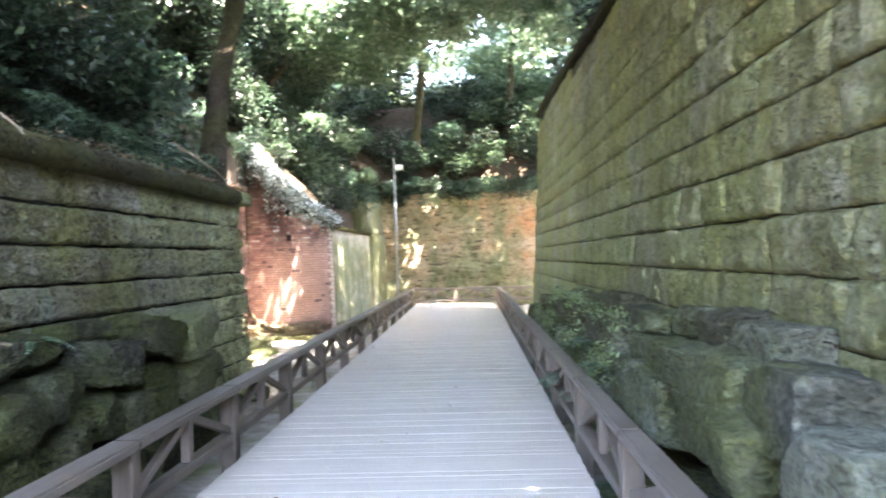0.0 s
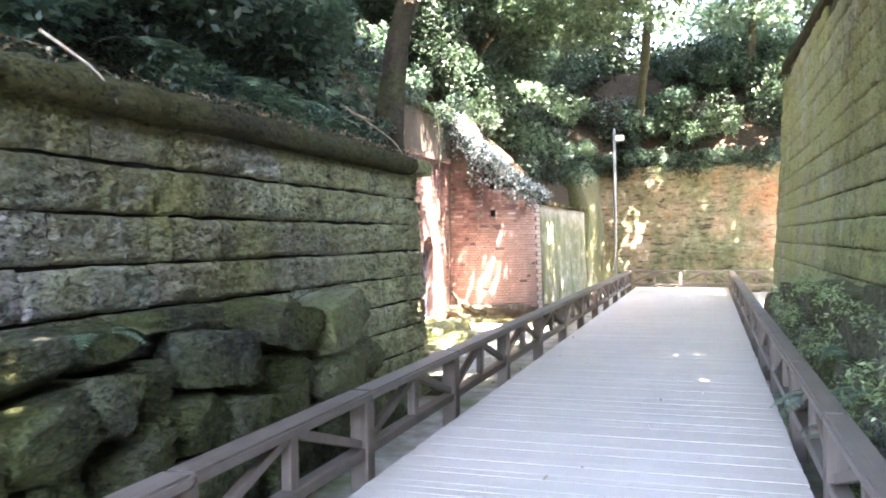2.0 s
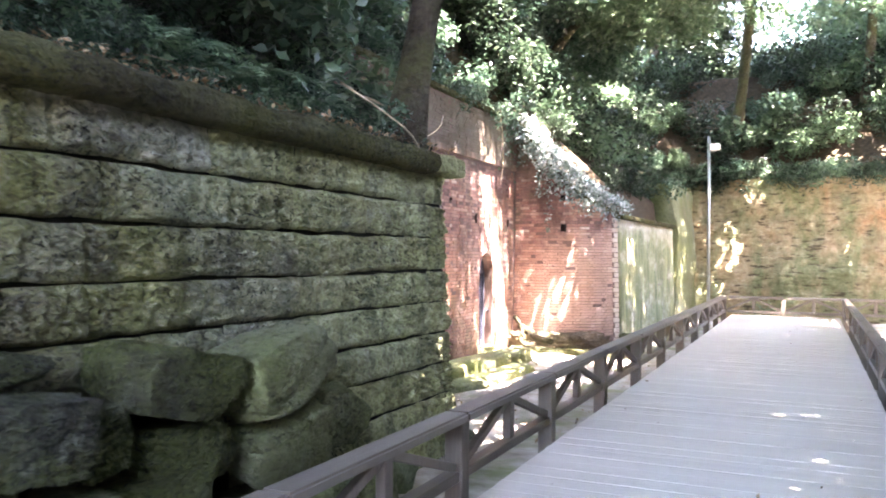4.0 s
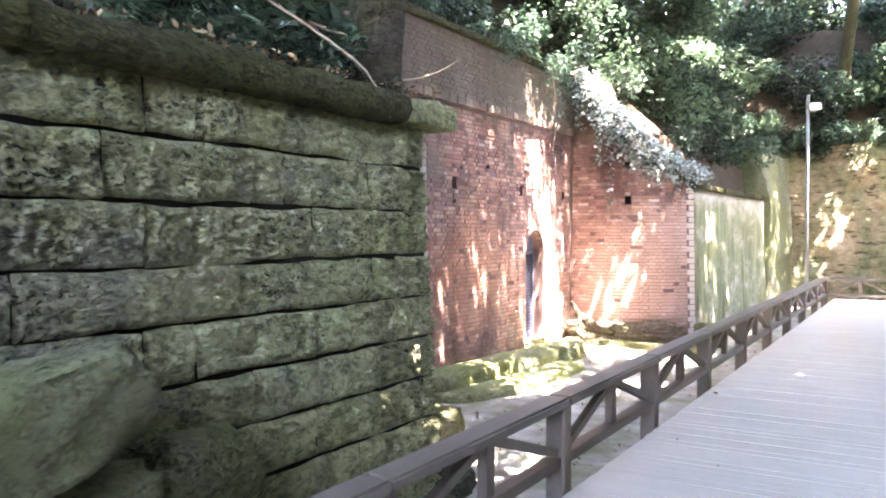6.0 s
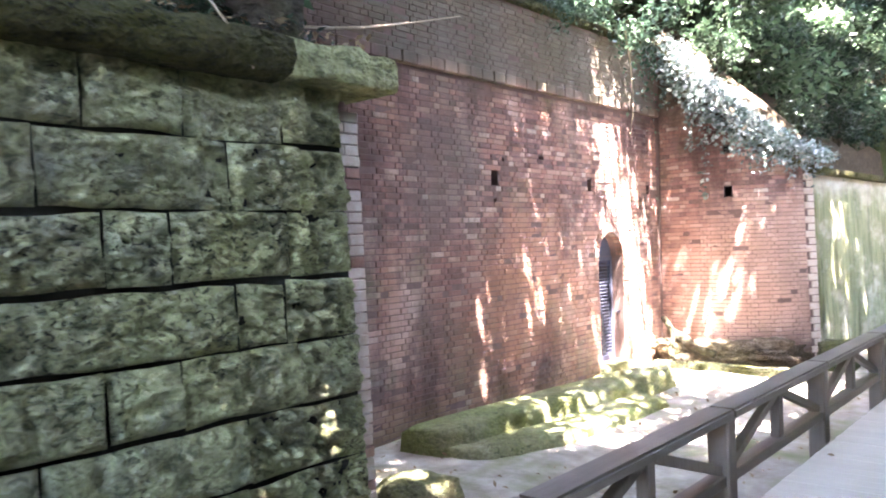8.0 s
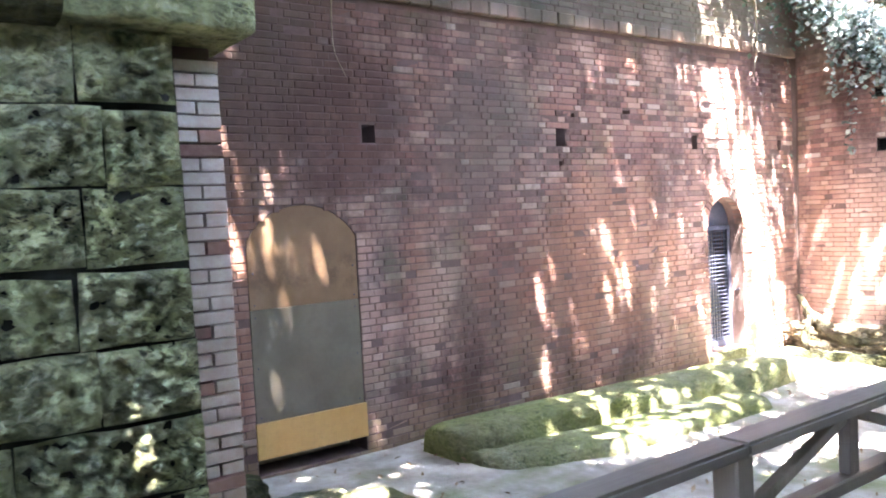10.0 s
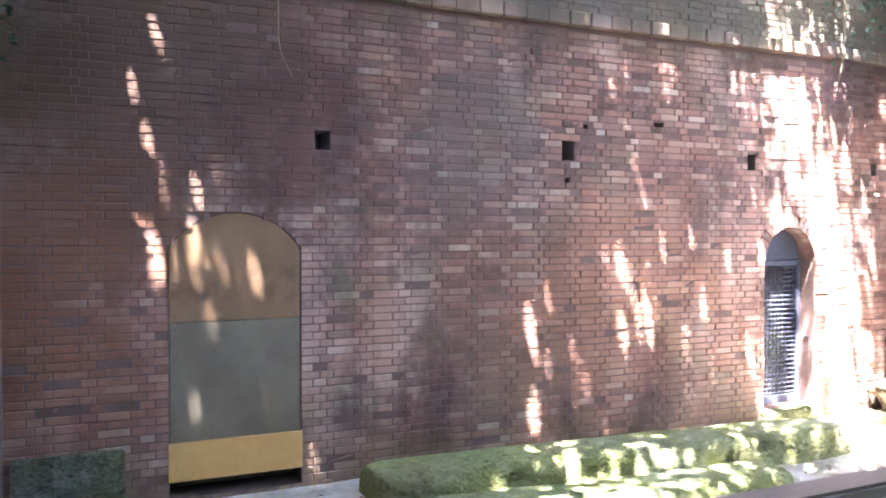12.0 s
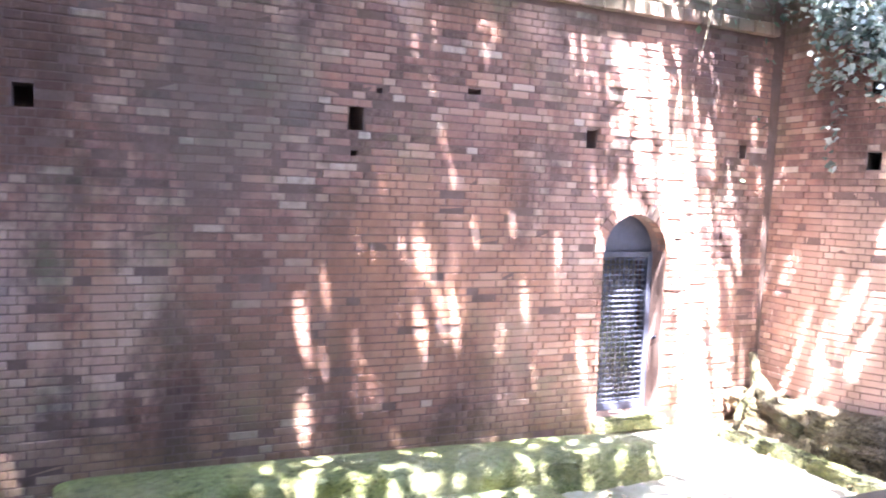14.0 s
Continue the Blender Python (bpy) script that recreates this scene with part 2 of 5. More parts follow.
def plaster_material():
    m = Nodes("stained_plaster")
    long = m.scaled(1.0, 0.4, 1.0)
    col = m.ramp(m.noise(6, 6, 0.65, long), (0.3, (0.26, 0.245, 0.18)), (0.55, (0.38, 0.35, 0.28)), (0.8, (0.52, 0.49, 0.43)))
    high = m.step(m.math("ADD", m.axis(2), m.math("MULTIPLY", m.noise(1.6, 5, 0.6, long), 1.8)), 3.5, 2.9)
    run = m.step(m.noise(2.4, 6, 0.68, long), 0.25, 0.5)
    drips = m.scaled(2.6, 2.6, 0.35)
    moss = m.mix(m.step(m.noise(1.5, 6, 0.7, drips), 0.35, 0.65), (0.05, 0.06, 0.022), (0.20, 0.215, 0.105))
    col = m.mix(m.math("MULTIPLY", m.math("MULTIPLY", high, run), 0.92), col, moss)
    col = m.mix(m.step(m.noise(3.0, 6, 0.7, long), 0.62, 0.7), col, (0.09, 0.07, 0.055))
    m.bump(m.noise(8, 6, 0.7, long), 0.4, 0.03)
    return m.finish(col, 0.92, spec=0.2)


PLASTER = plaster_material()


def cliff_material():
    m = Nodes("ochre_rock")
    fine = m.noise(5, 6, 0.7)
    ochre = m.ramp(fine, (0.25, (0.14, 0.10, 0.058)), (0.5, (0.30, 0.235, 0.145)), (0.8, (0.44, 0.37, 0.27)))
    rust = m.ramp(fine, (0.25, (0.20, 0.085, 0.04)), (0.55, (0.42, 0.22, 0.11)), (0.8, (0.52, 0.34, 0.2)))
    green = m.ramp(fine, (0.25, (0.075, 0.082, 0.04)), (0.55, (0.175, 0.188, 0.10)), (0.8, (0.31, 0.32, 0.21)))
    col = m.mix(m.math("MULTIPLY", m.step(m.noise(0.5, 4, 0.6), 0.53, 0.66), 0.85), ochre, rust)
    col = m.mix(m.step(m.noise(0.55, 5, 0.65, m.scaled(1.4, 1.4, 0.6)), 0.42, 0.58), col, green)
    marks = m.step(m.noise(3.2, 5, 0.65, m.scaled(0.7, 0.7, 3.0)), 0.45, 0.36)
    col = m.mix(m.math("MULTIPLY", marks, 0.85), col, (0.035, 0.025, 0.016))
    m.bump(m.noise(3.2, 6, 0.7, m.scaled(0.7, 0.7, 3.0)), 1.0, 0.15)
    m.bump(m.noise(14, 5, 0.7), 0.7, 0.04)
    return m.finish(col, 0.93, spec=0.2)


CLIFF = cliff_material()
MOSS_ROCK = stone_material("green_rock", (0.075, 0.08, 0.05), (0.15, 0.16, 0.108), (0.28, 0.29, 0.225), (0.085, 0.10, 0.042), 0.48, 0.78, tooled=0.8)
LEDGE = stone_material("pale_mossy_ledge", (0.12, 0.125, 0.08), (0.25, 0.26, 0.18), (0.42, 0.43, 0.34), (0.14, 0.165, 0.062), 0.48, 0.78, tooled=0.7)
DARK = plain_material("dark_inside", (0.015, 0.013, 0.012), (0.03, 0.026, 0.023), 4, 0.95)
DECK = wood_material("grey_deck_board", (0.43, 0.378, 0.318), (0.485, 0.428, 0.362), (0.59, 0.53, 0.46), 0, rough=0.38)
TIMBER = wood_material("brown_rail_timber", (0.07, 0.054, 0.04), (0.12, 0.098, 0.076), (0.20, 0.176, 0.15), 1, rough=0.45)
TIMBER_UP = wood_material("brown_post_timber", (0.075, 0.058, 0.045), (0.135, 0.108, 0.083), (0.23, 0.195, 0.16), 2)
BARK = stone_material("grey_bark", (0.025, 0.021, 0.016), (0.06, 0.052, 0.04), (0.125, 0.112, 0.092), (0.045, 0.055, 0.022), 0.6, 0.85, tooled=0.9)


def stained_board():
    m = Nodes("tan_plywood")
    col = m.mix(m.step(m.noise(3.2, 6, 0.65), 0.3, 0.7), (0.20, 0.125, 0.068), (0.15, 0.088, 0.046))
    band = m.math("MULTIPLY", m.step(m.axis(2), 1.08, 1.2), m.step(m.axis(2), 1.46, 1.38))
    rub = m.math("MULTIPLY", band, m.step(m.noise(7, 6, 0.72), 0.42, 0.62))
    col = m.mix(m.math("MULTIPLY", rub, 0.75), col, (0.10, 0.06, 0.035))
    m.bump(m.noise(60, 4), 0.15, 0.003)
    return m.finish(col, 0.75)


PLY_TAN = stained_board()
PLY_GREY = plain_material("grey_weathered_board", (0.155, 0.135, 0.098), (0.105, 0.089, 0.062), 2.6, 0.75, relief=0.1)
PLY_ORANGE = plain_material("orange_plywood", (0.55, 0.34, 0.13), (0.46, 0.27, 0.09), 2.8, 0.6, relief=0.1)
STEEL = plain_material("blue_grey_painted_steel", (0.034, 0.039, 0.062), (0.058, 0.064, 0.092), 12, 0.6, 0.1)
ZINC = plain_material("zinc_pole", (0.36, 0.38, 0.38), (0.26, 0.28, 0.28), 8, 0.45, 0.7, 0.1)
WHITE_PLASTIC = plain_material("white_plastic", (0.72, 0.72, 0.70), (0.62, 0.62, 0.60), 10, 0.4, relief=0.05)
LEAF_DARK = leaf_material("dark_evergreen_leaf", (0.010, 0.019, 0.012), (0.022, 0.039, 0.024), (0.06, 0.092, 0.052), 0.42, 0.22, 0.3)
LEAF_MID = leaf_material("green_leaf", (0.026, 0.052, 0.033), (0.056, 0.10, 0.063), (0.12, 0.178, 0.115), 0.29, 0.42)
LEAF_LIGHT = leaf_material("fresh_green_leaf", (0.052, 0.09, 0.052), (0.105, 0.165, 0.092), (0.21, 0.28, 0.17), 0.33, 0.45)
# Glossy leaf; mirrored sky is also put into its pale base colour.
LEAF_IVY = leaf_material("sky_sheen_ivy_leaf", (0.08, 0.115, 0.10), (0.22, 0.27, 0.25), (0.45, 0.50, 0.50), 0.2, 0.15, 0.9)
LEAF_WEED = leaf_material("pale_weed_leaf", (0.12, 0.17, 0.07), (0.23, 0.31, 0.13), (0.36, 0.44, 0.22), 0.4, 0.4)
LITTER = plain_material("dead_leaf", (0.30, 0.22, 0.13), (0.17, 0.11, 0.06), 20, 0.8)
DRY_TWIG = plain_material("dry_twig", (0.34, 0.28, 0.20), (0.18, 0.14, 0.095), 15, 0.85)


def ground_material():
    m = Nodes("soil_and_leaf_litter")
    bank = m.step(m.axis(2), 0.6, 1.6)
    dust = m.ramp(m.noise(3, 6, 0.65), (0.3, (0.22, 0.19, 0.155)), (0.55, (0.39, 0.35, 0.30)), (0.75, (0.52, 0.48, 0.42)))
    dust = m.mix(m.math("MULTIPLY", m.step(m.noise(1.3, 5, 0.6), 0.5, 0.68), 0.75), dust, (0.15, 0.18, 0.065))
    litter = m.ramp(m.noise(9, 6, 0.7), (0.3, (0.018, 0.015, 0.01)), (0.55, (0.045, 0.034, 0.022)), (0.8, (0.11, 0.08, 0.05)))
    col = m.mix(bank, dust, litter)
    m.bump(m.noise(12, 6, 0.7), 0.6, 0.03)
    m.bump(m.noise(70, 4, 0.7), 0.4, 0.006)
    return m.finish(col, 0.95, spec=0.15)


GROUND = ground_material()
DEBRIS = stone_material("grey_earth_debris", (0.06, 0.045, 0.034), (0.15, 0.115, 0.09), (0.30, 0.255, 0.21), (0.13, 0.12, 0.06), 0.6, 0.85, tooled=1.3)


# ---- helpers for building ----
def mesh_object(name, verts, faces, material, parent=None, label="", smooth=False):
    me = bpy.data.meshes.new(name)
    me.from_pydata([tuple(v) for v in verts], [], faces)
    me.materials.append(material)
    if smooth:
        me.polygons.foreach_set("use_smooth", [True] * len(me.polygons))
    me.update()
    return hang(new(name, me), parent, label)


def hang(ob, parent, label=""):
    if parent:
        ob.parent = parent
        ob.matrix_parent_inverse = Matrix.Translation(-base_of(parent))
    if label:
        tagged(ob, label)
    return ob


def base_of(ob):
    place = Vector(ob.location)
    while ob.parent:
        ob = ob.parent
        place = Vector(ob.location)
    return place


def part(name, bm, material, parent, label="", smooth=False):
    me = bpy.data.meshes.new(name)
    bm.to_mesh(me)
    bm.free()
    me.materials.append(material)
    if smooth:
        me.polygons.foreach_set("use_smooth", [True] * len(me.polygons))
    return hang(new(name, me), parent, label)


def thing(name, place, label, category, group="", kind=""):
    ob = new(name)
    ob.location = place
    ob.empty_display_size = 0.1
    return tagged(ob, label, category, group, kind)


def box_bm(x0, x1, y0, y1, z0, z1, bevel=0.006, segments=1):
    bm = bmesh.new()
    bmesh.ops.create_cube(bm, size=1)
    for v in bm.verts:
        v.co = Vector(((x0 + x1) / 2 + v.co.x * (x1 - x0), (y0 + y1) / 2 + v.co.y * (y1 - y0), (z0 + z1) / 2 + v.co.z * (z1 - z0)))
    if bevel:
        bmesh.ops.bevel(bm, geom=bm.edges[:], offset=bevel, segments=segments, affect="EDGES")
    return bm


def beam_bm(a, b, w, h, bevel=0.006):
    """A bevelled beam of section w x h from a to b."""
    a, b = Vector(a), Vector(b)
    bm = box_bm(-w / 2, w / 2, -h / 2, h / 2, 0, (b - a).length, bevel)
    d = (b - a).normalized()
    side = Vector((1, 0, 0)) if abs(d.x) < 0.7 else Vector((0, 1, 0))
    y = d.cross(side).normalized()
    x = y.cross(d)
    bm.transform(Matrix.Translation(a) @ Matrix((x, y, d)).transposed().to_4x4())
    return bm


def tube_bm(points, radii, sides=8, rough=0.0, seed=0):
    """A tapered tube along points."""
    bm = bmesh.new()
    pts = [Vector(p) for p in points]
    rings = []
    for i, (p, r) in enumerate(zip(pts, radii)):
        d = (pts[min(i + 1, len(pts) - 1)] - pts[max(i - 1, 0)]).normalized()
        side = d.cross(Vector((0.31, 0.9, 0.13))).normalized()
        up = side.cross(d)
        ring = []
        for k in range(sides):
            a = 2 * math.pi * k / sides
            q = r * (1 + rough * noise.noise(p * 1.7 + Vector((math.cos(a), math.sin(a), seed))))
            ring.append(bm.verts.new(p + side * math.cos(a) * q + up * math.sin(a) * q))
        rings.append(ring)
    for r0, r1 in zip(rings, rings[1:]):
        for k in range(sides):
            bm.faces.new((r0[k], r0[(k + 1) % sides], r1[(k + 1) % sides], r1[k]))
    bm.faces.new(rings[0][::-1])
    bm.faces.new(rings[-1])
    return bm


def smooth_line(points, n):
    """n points along a soft curve through the given ones."""
    p = [Vector(q) for q in points]
    p = [2 * p[0] - p[1]] + p + [2 * p[-1] - p[-2]]
    out = []
    segs = len(p) - 3
    for i in range(n):
        u = i / (n - 1) * segs
        k = min(int(u), segs - 1)
        t = u - k
        a, b, c, d = p[k:k + 4]
        out.append(0.5 * ((2 * b) + (c - a) * t + (2 * a - 5 * b + 4 * c - d) * t * t + (3 * b - a - 3 * c + d) * t ** 3))
    return out


def leaf_mesh(name, centres, normals_up, sizes, material, rng, slim=0.45, droop=0.5):
    """Many small folded leaves (two triangles each) in one mesh."""
    n = len(centres)
    c = np.asarray(centres)
    d = rng.normal(size=(n, 3))
    d[:, 2] = d[:, 2] * 0.6 - droop
    d /= np.linalg.norm(d, axis=1)[:, None]
    up = np.tile(np.array(normals_up, float), (n, 1)) + rng.normal(size=(n, 3)) * 0.55
    s = np.cross(d, up)
    s /= np.linalg.norm(s, axis=1)[:, None] + 1e-9
    nn = np.cross(s, d)
    L = np.asarray(sizes)[:, None]
    v = np.empty((n, 4, 3))
    v[:, 0] = c
    v[:, 1] = c + d * L * 0.45 + s * L * slim * 0.5 + nn * L * 0.08
    v[:, 2] = c + d * L
    v[:, 3] = c + d * L * 0.45 - s * L * slim * 0.5 + nn * L * 0.08
    me = bpy.data.meshes.new(name)
    me.vertices.add(n * 4)
    me.vertices.foreach_set("co", v.ravel())
    idx = (np.arange(n) * 4)[:, None] + np.array([0, 1, 2, 0, 2, 3])
    me.loops.add(n * 6)
    me.loops.foreach_set("vertex_index", idx.ravel().astype(np.int32))
    me.polygons.add(n * 2)
    me.polygons.foreach_set("loop_start", np.arange(0, n * 6, 3, dtype=np.int32))
    me.materials.append(material)
    me.update(calc_edges=True)
    return me


def blob_points(rng, centre, radii, n):
    """Points near the skin of a lumpy ellipsoid."""
    p = rng.normal(size=(n, 3))
    p /= np.linalg.norm(p, axis=1)[:, None]
    r = rng.uniform(0.45, 1.0, n) ** 0.5 * (1 + 0.25 * np.sin(p[:, 0] * 7 + p[:, 1] * 5) * np.cos(p[:, 2] * 6))
    return np.asarray(centre) + p * r[:, None] * np.asarray(radii)


# ---- plan ----
GROUND_Z = -0.32
LEFT_X, LEFT_END = -3.46, 9.08          # stone wall's foot line and its end
BATTER = 0.06
BRICK_X, RECESS_Y0, RECESS_Y1 = -6.10, 9.31, 18.28
RIGHT_X, RIGHT_END = 1.62, 21.0
DECK_X0, DECK_X1, DECK_Y0, DECK_Y1 = -2.20, 0.66, -6.0, 26.5
CLIFF_Y = 29.6
COURSE = 0.0625


def flare_line():
    """Plan of the curved brick wing wall, from the recess corner out to the passage."""
    return smooth_line([(-6.10, 18.30, 0), (-5.45, 18.24, 0), (-4.92, 18.34, 0), (-4.35, 18.68, 0), (-3.93, 19.18, 0)], 28)


FLARE = flare_line()


def flare_top(x):
    return float(np.interp(x, [-6.2, -5.7, -5.2, -4.75, -4.3, -3.9], [4.75, 4.15, 3.58, 3.12, 2.78, 2.56]))


def left_edge(y):
    if y < 9.0:
        return -4.15
    if y < 18.5:
        return -6.55
    if y < 19.4:
        return float(np.interp(y, [18.5, 19.4], [-6.0, -4.4]))
    return -4.3


def terrain(x, y):
    """Height of the ground: a walled cutting between wooded banks."""
    bumps = 0.25 * noise.noise((x * 0.35, y * 0.35, 2.0)) + 0.12 * noise.noise((x * 1.3, y * 1.3, 5.0))
    le, re = left_edge(y), (2.35 if y < RIGHT_END + 0.3 else 14.0)
    back = CLIFF_Y + 0.45
    if y > back:
        h = 4.15 + 1.15 * (y - back)
        if x < -3.5:
            h += 0.35 * (-3.5 - x)
        return min(h, 8.6) + bumps * 2
    if x < le:
        d = le - x
        top = 2.45 if y < 9.0 else 4.35 if y < 18.5 else float(np.interp(y, [18.5, 21, 26], [3.6, 2.9, 3.2]))
        rise = 0.85 if y < 9.0 else 0.95
        return min(top + rise * d, 10.5 + 0.05 * d) + bumps * min(1.0, d)
    if x > re:
        d = x - re
        return min(5.2 + 0.75 * d, 11 + 0.03 * d) + bumps * min(1.0, d)
    return GROUND_Z - (0.03 if -4.2 < x < 1.6 else 0.0) + 0.25 * 0.12 * noise.noise((x * 1.1, y * 1.1, 0.0))


def build_ground():
    xs = np.concatenate([[-1500, -400, -120, -60, -40, -30], np.arange(-24, 20.1, 0.4), [24, 32, 45, 70, 130, 400, 1500]])
    ys = np.concatenate([[-1500, -400, -120, -50, -25], np.arange(-14, 44.1, 0.4), [48, 56, 70, 100, 180, 400, 1500]])
    verts = [(x, y, terrain(max(-60, min(60, x)), max(-20, min(60, y)))) for y in ys for x in xs]
    w = len(xs)
    faces = [(j * w + i, j * w + i + 1, (j + 1) * w + i + 1, (j + 1) * w + i) for j in range(len(ys) - 1) for i in range(w - 1)]
    tagged(mesh_object("ground", verts, faces, GROUND, smooth=True), "dusty soil floor between wooded banks of leaf litter", "ground", kind="structure")


build_ground()


# ---- stone walls ----
def patch_mesh(name, place, w, h, proud, seed, material, cell=0.07, rough=0.06, pitted=0.0, tight=1.0):
    """The hewn face of one block: a pillow of rough stone whose rim sits in the joint."""
    def cuts(n):
        inner = np.linspace(0.03, n - 0.03, max(3, int(n / cell)))
        return [0.0, 0.01, *inner, n - 0.01, n]
    us, vs = cuts(w), cuts(h)
    verts = []
    off = Vector((seed * 3.17, seed * 1.31, seed * 0.77))
    lean_u, lean_v = noise.noise(off) * 0.025, noise.noise(off * 1.7) * 0.02
    for v in vs:
        for u in us:
            e = min(u * tight, (w - u) * tight, v, h - v)
            q = Vector((u * 5, v * 5, 0)) + off
            k = min(1.0, e / (0.036 * (1.1 + 1.0 * noise.noise(q * 1.7))))
            k = 1 - (1 - k) ** 2
            pit = max(0.0, noise.noise(q * 2.6 + Vector((0, 0, 4))) + 0.05)
            d = proud * k + k * (0.030 * noise.noise(q) + rough * (0.12 - pit) + 0.3 * rough * noise.noise(q * 6.1) + lean_u * (u / w - 0.5) + lean_v * (v / h - 0.5))
            if pitted:
                worms = abs(noise.noise(Vector((u * 15 + v * 6, v * 21, 3.0)) + off)) + 0.5 * abs(noise.noise(Vector((u * 31, v * 36, 7.0)) + off))
                d -= k * pitted * max(0.0, 1.0 - worms * 3.2)
            wob = 0.017 * noise.noise(q * 0.8 + Vector((9, 0, 0)))
            verts.append(place(u + wob * 0.6, v + wob, d))
    n = len(us)
    faces = [(j * n + i, j * n + i + 1, (j + 1) * n + i + 1, (j + 1) * n + i) for j in range(len(vs) - 1) for i in range(n - 1)]
    return verts, faces


def block_rows(rng, s0, s1, z0, heights, lo, hi):
    z = z0
    for h in heights:
        s = s0 - rng.uniform(0, lo)
        while s < s1:
            w = rng.uniform(lo, hi) if rng.random() > 0.22 else rng.uniform(0.22, lo)
            a, b = max(s, s0), min(s + w, s1)
            if s1 - b < 0.16:
                b = s1
            if b - a > 0.1:
                yield a, b, z, h
            s = max(b, s + w)
        z += h


WEST_BEDS = (2.53, 2.20, 1.865, 1.537, 1.23, 0.92, 0.61, 0.30, -0.01, -0.33)
WEST_JOINTS = (
    (2.45, 3.24, 4.06, 4.33, 5.22, 5.53, 6.48, 6.80, 7.68, 8.13, 8.68), (2.51, 3.42, 3.79, 4.66, 5.68, 6.22, 7.20, 7.48, 8.35, 8.77),
    (2.85, 3.69, 3.95, 4.53, 5.56, 6.44, 6.75, 7.73, 8.03, 8.67), (2.60, 3.42, 3.68, 4.53, 5.75, 7.06, 8.34, 8.62),
    (3.10, 4.00, 4.90, 5.60, 6.41, 6.74, 7.70, 8.04, 8.68), (6.25, 7.14, 7.43, 8.36), (6.77, 7.67, 8.34), (7.20, 8.10), (6.70, 7.60, 8.45))


def left_wall():
    root = mesh_object("wall_west", *prism([(LEFT_X - BATTER * GROUND_Z - 0.02, GROUND_Z - 0.3), (LEFT_X - BATTER * 2.6 - 0.02, 2.56), (-4.3, 2.56), (-4.3, GROUND_Z - 0.3)], -14, LEFT_END), JOINT)
    tagged(root, "retaining wall of rough hewn grey-green sandstone blocks, mossy and dark", "wall", kind="structure")
    rng = np.random.default_rng(5)
    i = 0
    for course, (top, low) in enumerate(zip(WEST_BEDS, WEST_BEDS[1:])):
        # Low courses start at 5.6, so near-black core paints the rubble gaps' shade.
        cuts = [1.4 if course < 5 else 5.6, *WEST_JOINTS[course], LEFT_END]
        for a, b in zip(cuts, cuts[1:]):
            i += 1
            def place(u, v, d, a=a, z=low):
                zz = z + v + 0.014 * noise.noise(Vector((0, (a + u) * 0.9, z * 3)))
                return (LEFT_X - BATTER * zz + d, a + u, zz)
            worn = 0.05 if a > 8.3 else 0.0
            pitted = 0.055 if course in (1, 2) and a > 5.5 else 0.05 * rng.random() ** 1.5 + worn
            v, f = patch_mesh("block", place, b - a - 0.009, top - low - 0.018, 0.030 + 0.03 * rng.random(), i, STONE_L, 0.02 if b > 5 else 0.035, 0.03 + 0.05 * rng.random() + worn, pitted, 1.3)
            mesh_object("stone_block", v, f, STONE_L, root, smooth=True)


def prism(profile, y0, y1):
    """A profile in x, z drawn out along y."""
    n = len(profile)
    verts = [(x, y0, z) for x, z in profile] + [(x, y1, z) for x, z in profile]
    faces = [tuple(range(n))[::-1], tuple(range(n, 2 * n))] + [(i, (i + 1) % n, n + (i + 1) % n, n + i) for i in range(n)]
    return verts, faces


def right_wall():
    ys = [-14, 8, RIGHT_END]
    zs = [4.75, 5.1, 5.72]
    verts, faces = [], []
    for y, zt in zip(ys, zs):
        verts += [(RIGHT_X + BATTER * GROUND_Z + 0.012, y, GROUND_Z - 0.3), (RIGHT_X + BATTER * zt + 0.012, y, zt), (2.6, y, zt), (2.6, y, GROUND_Z - 0.3)]
    for k in range(2):
        o = 4 * k
        faces += [(o + i, o + (i + 1) % 4, o + 4 + (i + 1) % 4, o + 4 + i) for i in range(4)]
    faces += [(3, 2, 1, 0), (8, 9, 10, 11)]
    root = mesh_object("wall_east", verts, faces, JOINT_R)
    tagged(root, "tall retaining wall of yellow-green moss-covered sandstone blocks", "wall", kind="structure")
    rng = np.random.default_rng(11)
    far_v, far_f = [], []
    count = 0
    for i, (a, b, z, h) in enumerate(block_rows(rng, 0.3, RIGHT_END, GROUND_Z + 0.02, [0.36] * 17, 0.55, 1.15)):
        if z + h > float(np.interp((a + b) / 2, ys, zs)) + 0.1:
            continue
        def place(u, v, d, a=a, z=z):
            zz = z + v
            return (RIGHT_X + BATTER * zz - d, a + u, zz)
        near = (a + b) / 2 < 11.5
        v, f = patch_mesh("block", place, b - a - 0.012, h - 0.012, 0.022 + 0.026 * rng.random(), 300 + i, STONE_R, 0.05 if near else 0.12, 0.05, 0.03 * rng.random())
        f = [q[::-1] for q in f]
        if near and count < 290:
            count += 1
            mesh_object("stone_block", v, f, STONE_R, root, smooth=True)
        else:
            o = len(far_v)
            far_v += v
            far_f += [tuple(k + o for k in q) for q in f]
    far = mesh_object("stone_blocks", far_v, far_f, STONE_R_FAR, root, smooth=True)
    tagged(far, kind="stuff")
    # coping along the top
    for k in range(18):
        y0, y1 = 1 + k * 1.12, 1 + (k + 1) * 1.12 - 0.01
        if y1 > RIGHT_END:
            y1 = RIGHT_END + 0.05
        zt = float(np.interp((y0 + y1) / 2, ys, zs))
